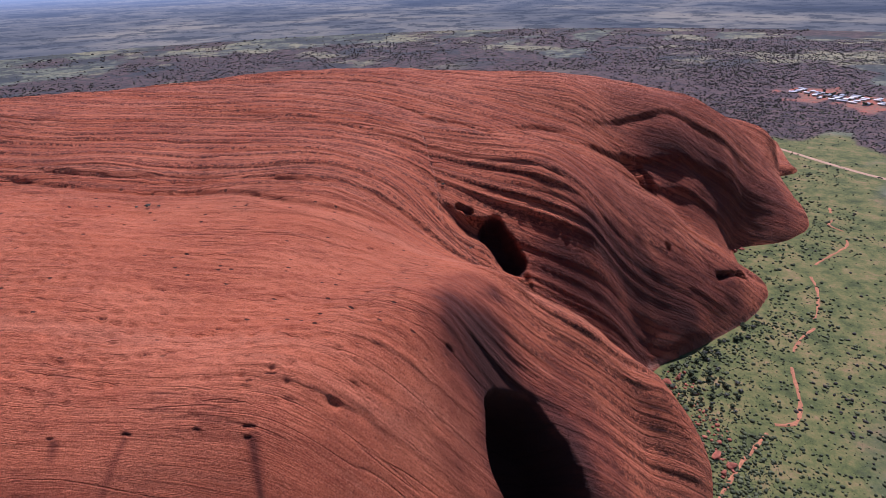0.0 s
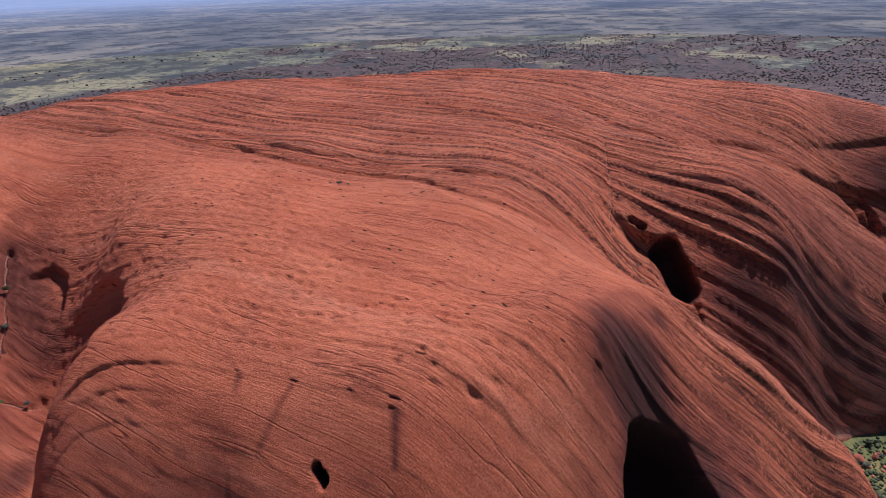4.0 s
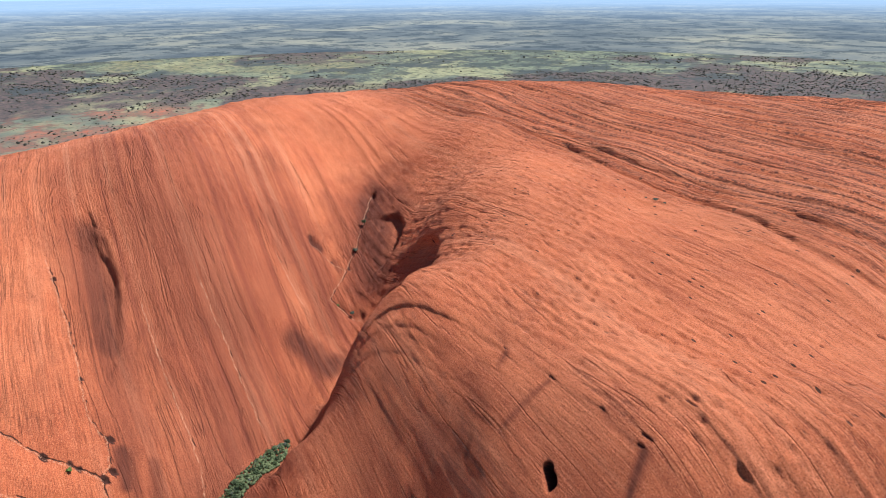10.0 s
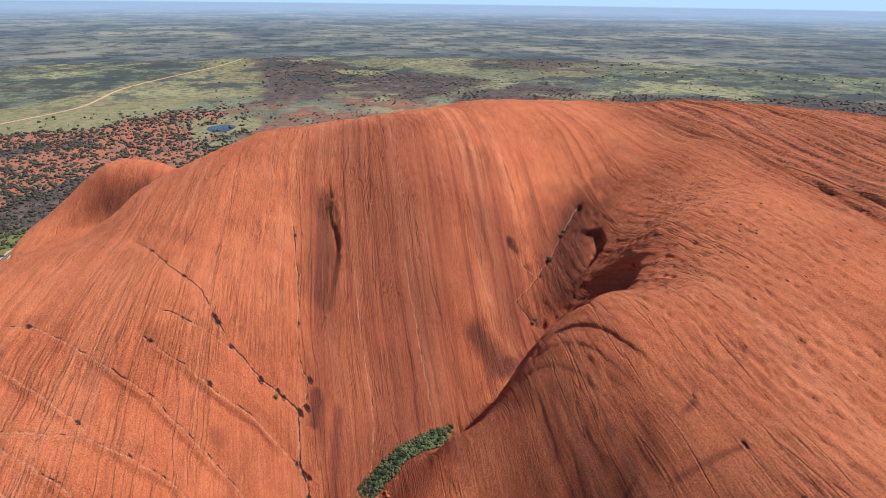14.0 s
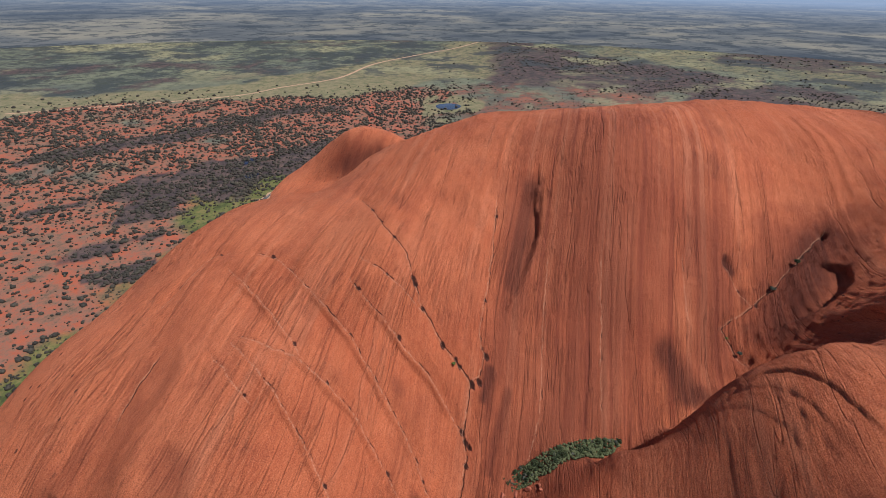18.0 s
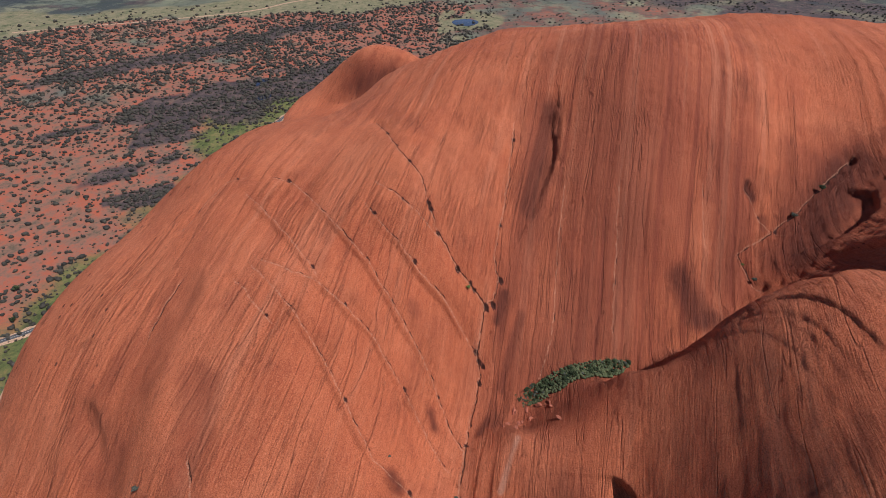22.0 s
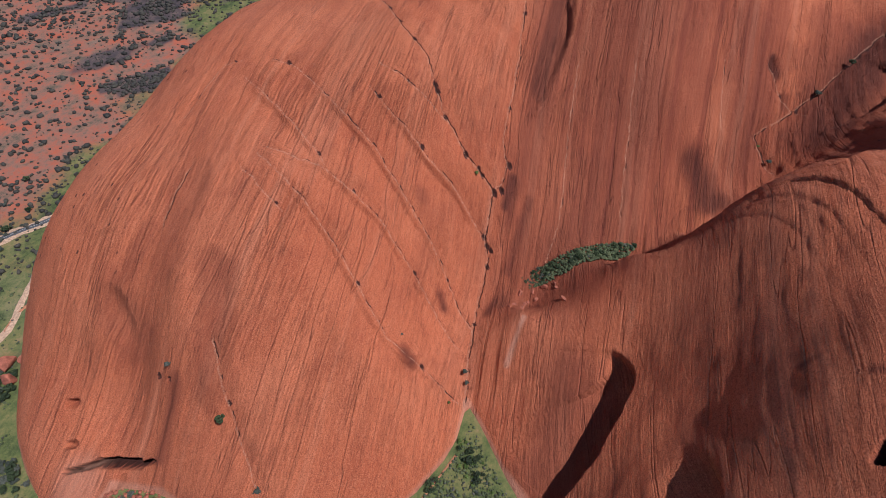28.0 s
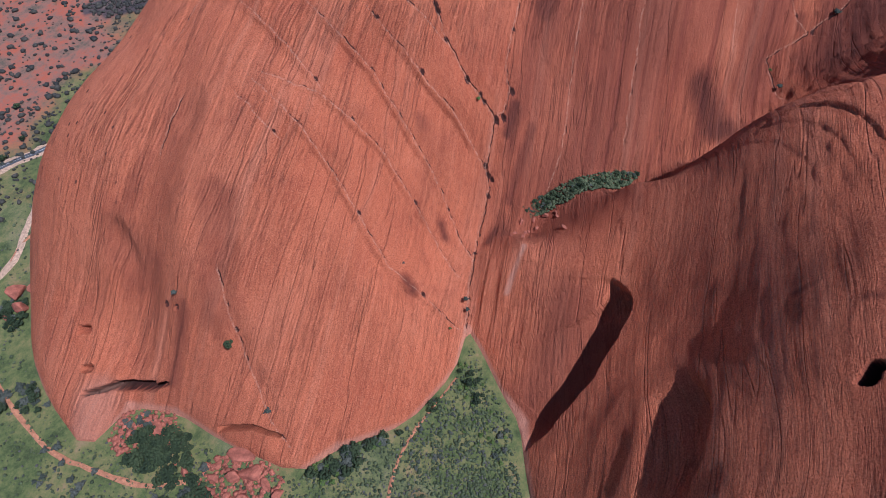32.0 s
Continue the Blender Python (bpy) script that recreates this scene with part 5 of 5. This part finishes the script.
def tree(seed, height, spread, mat, name, label, category):
    """A low desert tree or bush: tapered trunk, limbs, a crown of many small ragged clumps."""
    rng = np.random.RandomState(seed)
    base = tagged(new(name), label, category)
    lean = rng.uniform(-0.12, 0.12, 2) * height
    top = np.array((lean[0], lean[1], 0.62 * height))
    v, f = tube([(0, 0, -0.4), top * 0.5, top], [0.05 * height, 0.035 * height, 0.018 * height])
    part("trunk", v, f, BARK, base)
    n_limb = 4
    for k in range(n_limb):
        t = 2 * math.pi * (k + rng.uniform(-0.3, 0.3)) / n_limb
        root = top * rng.uniform(0.3, 0.75)
        tip = np.array((math.cos(t) * spread * 0.62, math.sin(t) * spread * 0.62, height * rng.uniform(0.6, 0.85))) + (lean[0], lean[1], 0)
        v, f = tube([root, (root + tip) / 2 + (0, 0, 0.05 * height), tip], [0.025 * height, 0.017 * height, 0.007 * height], 5)
        part("limb", v, f, BARK, base)
    n = 58
    d = rng.normal(size=(n, 3))
    d /= np.linalg.norm(d, axis=1)[:, None]
    d *= rng.uniform(0.35, 1.0, n)[:, None] ** 0.6
    lobe = 1 + 0.3 * np.sin(3 * np.arctan2(d[:, 1], d[:, 0]) + rng.uniform(0, 6))
    at = np.stack([d[:, 0] * spread * lobe + lean[0], d[:, 1] * spread * lobe + lean[1], height * (0.66 + 0.32 * d[:, 2])], 1)
    v, f = clumps(rng, at, spread * rng.uniform(0.16, 0.34, n), 1, 0.7, 0.4)
    part("crown", v, f, mat, base)
    return base


KINDS = [tree(1, 5.2, 2.6, LEAVES, "tree", "dark green desert tree with a rounded ragged crown", "tree"),
         tree(2, 4.2, 2.4, LEAVES, "tree", "dark green low desert tree with a wide crown", "tree"),
         tree(3, 3.0, 2.1, GREY_LEAVES, "bush", "grey-green spreading bush on the ground", "bush"),
         tree(4, 2.4, 1.6, LIME_LEAVES, "bush", "bright green leafy bush on the ground", "bush"),
         tree(5, 6.2, 3.0, LEAVES, "tree", "tall dark green tree with an uneven crown", "tree"),
         tree(6, 2.0, 1.4, GREY_LEAVES, "bush", "small grey-green bush on bare ground", "bush")]
PLACED = [False] * len(KINDS)


def plant(kind, x, y, z, size, turn, group):
    m = Matrix.Translation((x, y, z)) @ Matrix.Rotation(turn, 4, "Z")
    if not PLACED[kind]:
        PLACED[kind] = True
        KINDS[kind].matrix_basis = m
        return tagged(KINDS[kind], group=group)
    ob = copy_thing(KINDS[kind], m)
    ob.scale = (size, size, size * 0.95)
    return tagged(ob, group=group)


def grove(seed, count, cx, cy, rx, ry, turn, kinds, group, size=(0.7, 1.15), on_rock=False):
    rng = np.random.RandomState(seed)
    c, s = math.cos(radians(turn)), math.sin(radians(turn))
    for _ in range(count):
        a, q = rng.uniform(0, 2 * math.pi), math.sqrt(rng.rand())
        u, v = rx * q * math.cos(a), ry * q * math.sin(a)
        x, y = cx + u * c - v * s, cy + u * s + v * c
        z, d = ground_height(np.array([x]), np.array([y]))
        if (d[0] > -1.5) != on_rock:
            continue
        plant(int(rng.choice(kinds)), x, y, float(z[0]) - 0.3 if on_rock else 0.0, rng.uniform(*size), rng.uniform(0, 6.3), group)


grove(11, 80, -86, -58, 22, 7, -40, [0, 1, 2, 2, 3], "trees along the cove")
grove(12, 40, -62, -76, 14, 8, -60, [0, 2, 2, 3], "trees along the cove")
grove(13, 26, -122, -12, 16, 8, 30, [0, 1, 3, 3], "trees along the cove", (0.5, 0.9))
grove(14, 20, -95, 5, 16, 9, 20, [2, 3, 5], "trees along the cove", (0.4, 0.8))
grove(15, 60, -52, -172, 12, 18, 0, [0, 1, 4, 4], "trees below the western dome")
grove(16, 34, -38, -150, 14, 16, 0, [0, 2, 4], "trees below the western dome")
grove(17, 10, -62, -192, 8, 12, 0, [2, 5, 5], "trees below the western dome", (0.7, 1.1))
grove(18, 55, -66, -262, 7, 40, 25, [0, 2, 5, 5], "trees below the western dome")
grove(19, 26, -112, -306, 14, 9, 30, [0, 1, 2], "trees below the western dome", (0.6, 1.0))
grove(25, 60, -62, -268, 10, 46, 22, [0, 2, 2, 5], "trees below the western dome", (0.5, 0.9))
grove(26, 70, -92, -50, 36, 8, 133, [0, 1, 2, 2, 3], "trees along the cove", (0.45, 0.8))
grove(27, 46, -92, -18, 32, 16, 130, [2, 2, 3, 5], "bushes in the cove", (0.3, 0.6))
grove(28, 30, -55, -166, 9, 16, 10, [0, 4, 1], "trees below the western dome", (0.6, 0.95))
grove(20, 12, -30, -215, 16, 24, 0, [2, 5], "bushes on open ground", (0.7, 1.1))
grove(21, 24, -250, -430, 90, 28, 25, [0, 2, 5, 5], "bushes on open ground", (0.7, 1.1))
grove(22, 40, 190, 330, 42, 34, 40, [0, 1, 2], "trees below the eastern lobes", (0.6, 0.95))
grove(23, 34, 260, 400, 60, 14, 38, [0, 1, 2], "trees below the eastern lobes", (0.6, 0.95))
rng_patch = np.random.RandomState(77)
t_patch, w_patch = rng_patch.uniform(-1, 1, 900), rng_patch.uniform(-1, 1, 900)
x_patch = -246 - 18 * t_patch + 5 * w_patch * np.sqrt(1 - t_patch ** 2)
y_patch = 36 + 36 * t_patch + 4 * w_patch * np.sqrt(1 - t_patch ** 2)
z_patch = ground_height(x_patch, y_patch)[0]
stuff("undergrowth", "dense dark green undergrowth filling the gully", "undergrowth", GREEN_SCRUB, *clumps(rng_patch, np.stack([x_patch, y_patch, z_patch + 0.2], 1), rng_patch.uniform(0.5, 1.3, 900), 1))
# the green patch in the gully
grove(24, 90, -246, 34, 42, 5, 116, [0, 1, 1, 2], "trees in the gully", (0.35, 0.62), True)
for kind, x, y, z, size in [(0, -102, -140, 41, 0.9), (2, -79, -115, 17.5, 0.8), (2, -118, -172, 57, 0.7), (3, -269, -35, 87.5, 0.8), (3, -150, -30, 8, 0.5), (2, -170, -24, 11, 0.7),
                            (2, -376, 184, 104, 1.0), (0, -392, 202, 117, 0.8), (3, -345, 150, 80, 0.7), (2, -336, 157, 75, 0.8), (5, -167, -60, 55, 0.5), (2, -165, -22, 9, 0.6),
                            (2, -4, 373, 150, 0.6), (5, 14, 328, 131, 0.6), (2, -174, 289, 183, 0.7), (5, -168, 290, 183, 0.6), (5, -180, 288, 183, 0.5)]:
    zz = float(ground_height(np.array([float(x)]), np.array([float(y)]))[0][0])
    plant(kind, x, y, zz - 0.6, size, 1.7 * x, "lone bushes on the rock")

# ---- boulders, rubble and the settlement ----
STONE = plain_mat("boulder_stone", (0.34, 0.112, 0.07), 0.9, 0.5, 0.7)


def boulder_mesh(seed, sx, sy, sz, cuts=14):
    """A broken block: a ball cut by random planes, with worn edges."""
    rng = np.random.RandomState(seed)
    bm = bmesh.new()
    bmesh.ops.create_icosphere(bm, subdivisions=3, radius=1)
    planes = [(d / np.linalg.norm(d), rng.uniform(0.42, 0.78)) for d in rng.normal(size=(cuts, 3))]
    for v in bm.verts:
        p = np.array(v.co)
        for d, k in planes:
            over = p @ d - k
            if over > 0:
                p = p - d * over * 0.93
        p *= 1 + 0.05 * noise.noise(Vector(p * 2.3) + Vector((seed, 0, 0))) + 0.025 * noise.noise(Vector(p * 6))
        v.co = (p[0] * sx, p[1] * sy, p[2] * sz)
    me = bpy.data.meshes.new("boulder")
    bm.to_mesh(me)
    bm.free()
    me.materials.append(STONE)
    return me


BLOCKS = [boulder_mesh(k, *size) for k, size in enumerate([(1, 0.8, 0.75), (1, 1.1, 0.6), (1, 0.6, 0.45), (1, 0.85, 0.9), (1, 0.5, 0.6)])]


def boulder(kind, x, y, z, size, turn, label, group):
    ob = new("boulder", BLOCKS[kind])
    ob.matrix_basis = Matrix.LocRotScale((x, y, z + 0.35 * size), Euler((0.1 * math.sin(turn * 7), 0.12 * math.cos(turn * 5), turn)), (size, size, size))
    return tagged(ob, label, "boulder", group)


for kind, x, y, size, turn in [(0, -126, -313, 8.0, 0.4), (3, -116, -303, 6.0, 1.9), (1, -131, -303, 5.5, 2.7), (4, -108, -309, 3.0, 0.9)]:
    boulder(kind, x, y, 0, size, turn, "huge red sandstone boulder fallen beside the foot", "boulders by the western foot")
for kind, x, y, size, turn in [(2, -62, -178, 5.0, 0.7), (1, -58, -184, 3.2, 1.4), (4, -66, -186, 2.8, 2.2), (0, -68, -176, 2.6, 0.2), (2, -54, -176, 2.4, 2.8), (3, -44, -152, 4.2, 1.1), (0, -48, -160, 2.4, 2.0),
                               (1, -52, -155, 2.0, 0.5), (4, -56, -162, 2.6, 1.2)]:
    boulder(kind, x, y, 0, size, turn, "broken red sandstone block on rubble", "fallen blocks")
for kind, x, y, size, turn in [(2, -57, -126, 8.0, 1.5), (1, -50, -118, 6.0, 0.3), (3, -47, -126, 5.2, 2.2), (4, -44, -136, 5.0, 1.2), (1, -38, -116, 4.0, 2.9), (2, -46, -108, 4.4, 0.8), (0, -38, -126, 3.2, 1.9), (2, -36, -137, 6.0, 1.7),
                               (4, -43, -100, 5.0, 2.5), (0, -34, -104, 2.6, 0.4), (1, -50, -138, 3.0, 0.1)]:
    boulder(kind, x, y, 0, size, turn, "large flat red sandstone slab at the dome's foot", "fallen slabs")
for kind, x, y, size, turn in [(3, -224, 2, 3.4, 0.6), (1, -227, 10, 2.6, 1.7), (0, -229, 17, 2.8, 2.6), (4, -229, 23, 2.0, 0.2), (2, -212, 28, 2.4, 0.7), (0, -219, 8, 2.0, 1.9), (0, -212, 0, 3.0, 0.4), (1, -216, 6, 2.2, 1.2), (4, -221, 13, 2.6, 2.2), (3, -208, -3, 2.0, 0.9), (0, -226, 24, 1.8, 1.0), (2, -205, 5, 2.4, 2.9), (1, -222, 4, 1.5, 0.1)]:
    z = float(ground_height(np.array([float(x)]), np.array([float(y)]))[0][0])
    boulder(kind, x, y, z - 0.4, size, turn, "rounded red boulder wedged in the gully", "boulders in the gully")
for kind, x, y, size, turn in [(1, 172, 336, 4.0, 0.4), (3, 182, 341, 3.0, 1.2), (0, 165, 328, 3.6, 2.2), (4, 190, 348, 2.6, 0.9), (2, 178, 262, 5.0, 0.6), (1, 184, 254, 3.6, 1.6), (0, 176, 248, 3.0, 2.4), (4, 330, 555, 4.0, 0.4), (1, 340, 560, 3.0, 1.4)]:
    boulder(kind, x, y, 0, size, turn, "red sandstone block fallen at the eastern foot", "boulders by the eastern foot")


def rubble(seed, count, cx, cy, rx, ry):
    rng = np.random.RandomState(seed)
    a, q = rng.uniform(0, 2 * math.pi, count), np.sqrt(rng.rand(count))
    x, y = cx + rx * q * np.cos(a), cy + ry * q * np.sin(a)
    keep = inside_distance(x, y, FOOT_RING) < 0
    x, y = x[keep], y[keep]
    s = rng.uniform(0.3, 1.5, len(x)) ** 1.5
    v, f = clumps(rng, np.stack([x, y, 0.25 * s], 1), s, 1, 0.6, 0.35)
    stuff("rubble", "broken red stones heaped below the cliff", "rubble", STONE, v, f)


rubble(3, 420, -60, -186, 16, 20)
rubble(4, 420, -44, -122, 16, 24)
rubble(5, 160, 176, 300, 20, 55)

ROOF_WHITE = plain_mat("white_roof", (0.72, 0.72, 0.70), 0.5, 0.1)
ROOF_BLUE = plain_mat("grey_roof", (0.34, 0.38, 0.42), 0.5, 0.1)
HOUSE_WALL = plain_mat("house_wall", (0.55, 0.50, 0.43), 0.85, 0.15)
DARK_GLASS = plain_mat("window_glass", (0.03, 0.035, 0.04), 0.15, 0.1)


def box(x0, y0, z0, x1, y1, z1):
    v = np.array([(x, y, z) for x in (x0, x1) for y in (y0, y1) for z in (z0, z1)], float)
    f = np.array([(0, 1, 3, 2), (4, 6, 7, 5), (0, 4, 5, 1), (2, 3, 7, 6), (0, 2, 6, 4), (1, 5, 7, 3)])
    return v, f


def house(length, width, roof_mat, label):
    base = tagged(new("house"), label, "house", "houses of the settlement")
    a, b = length / 2, width / 2
    part("wall", *box(-a, -b, 0, a, b, 3.0), HOUSE_WALL, base)
    e = 0.9
    v = np.array([(-a - e, -b - e, 3.0), (a + e, -b - e, 3.0), (a + e, b + e, 3.0), (-a - e, b + e, 3.0), (-a - e, 0, 4.4), (a + e, 0, 4.4),
                  (-a - e, -b - e, 2.8), (a + e, -b - e, 2.8), (a + e, b + e, 2.8), (-a - e, b + e, 2.8)])
    quads = np.array([(0, 1, 5, 4), (2, 3, 4, 5), (6, 9, 8, 7), (0, 6, 7, 1), (2, 8, 9, 3), (1, 7, 8, 2), (3, 9, 6, 0)])
    part("roof", v, quads, roof_mat, base)
    part("door", *box(-0.6, -b - 0.06, 0, 0.4, -b + 0.02, 2.1), DARK_GLASS, base)
    for x in (-a * 0.6, a * 0.5):
        part("window", *box(x - 0.8, -b - 0.06, 1.0, x + 0.8, -b + 0.02, 2.2), DARK_GLASS, base)
    return base


rng = np.random.RandomState(8)
MODELS = [house(16, 9, ROOF_WHITE, "low house with a pale metal roof"), house(20, 11, ROOF_BLUE, "low house with a grey-blue metal roof"), house(12, 8, ROOF_WHITE, "small house with a white metal roof")]
used = set()
for k in range(64):
    u, v = rng.uniform(-125, 125), rng.uniform(-48, 48)
    cell = (round(u / 24), round(v / 20))
    if cell in used:
        continue
    used.add(cell)
    u, v = cell[0] * 24 + rng.uniform(-3, 3), cell[1] * 20 + rng.uniform(-3, 3)
    c, s = math.cos(radians(-55)), math.sin(radians(-55))
    m = Matrix.Translation((955 + u * c - v * s, 1300 + u * s + v * c, 0)) @ Matrix.Rotation(radians(-55 + 90 * (k % 2) + rng.uniform(-8, 8)), 4, "Z")
    if k < 3:
        MODELS[k].matrix_basis = m
    else:
        copy_thing(MODELS[k % 3], m)
grove(31, 48, 955, 1300, 130, 56, -55, [0, 1, 4], "trees of the settlement", (0.8, 1.3))
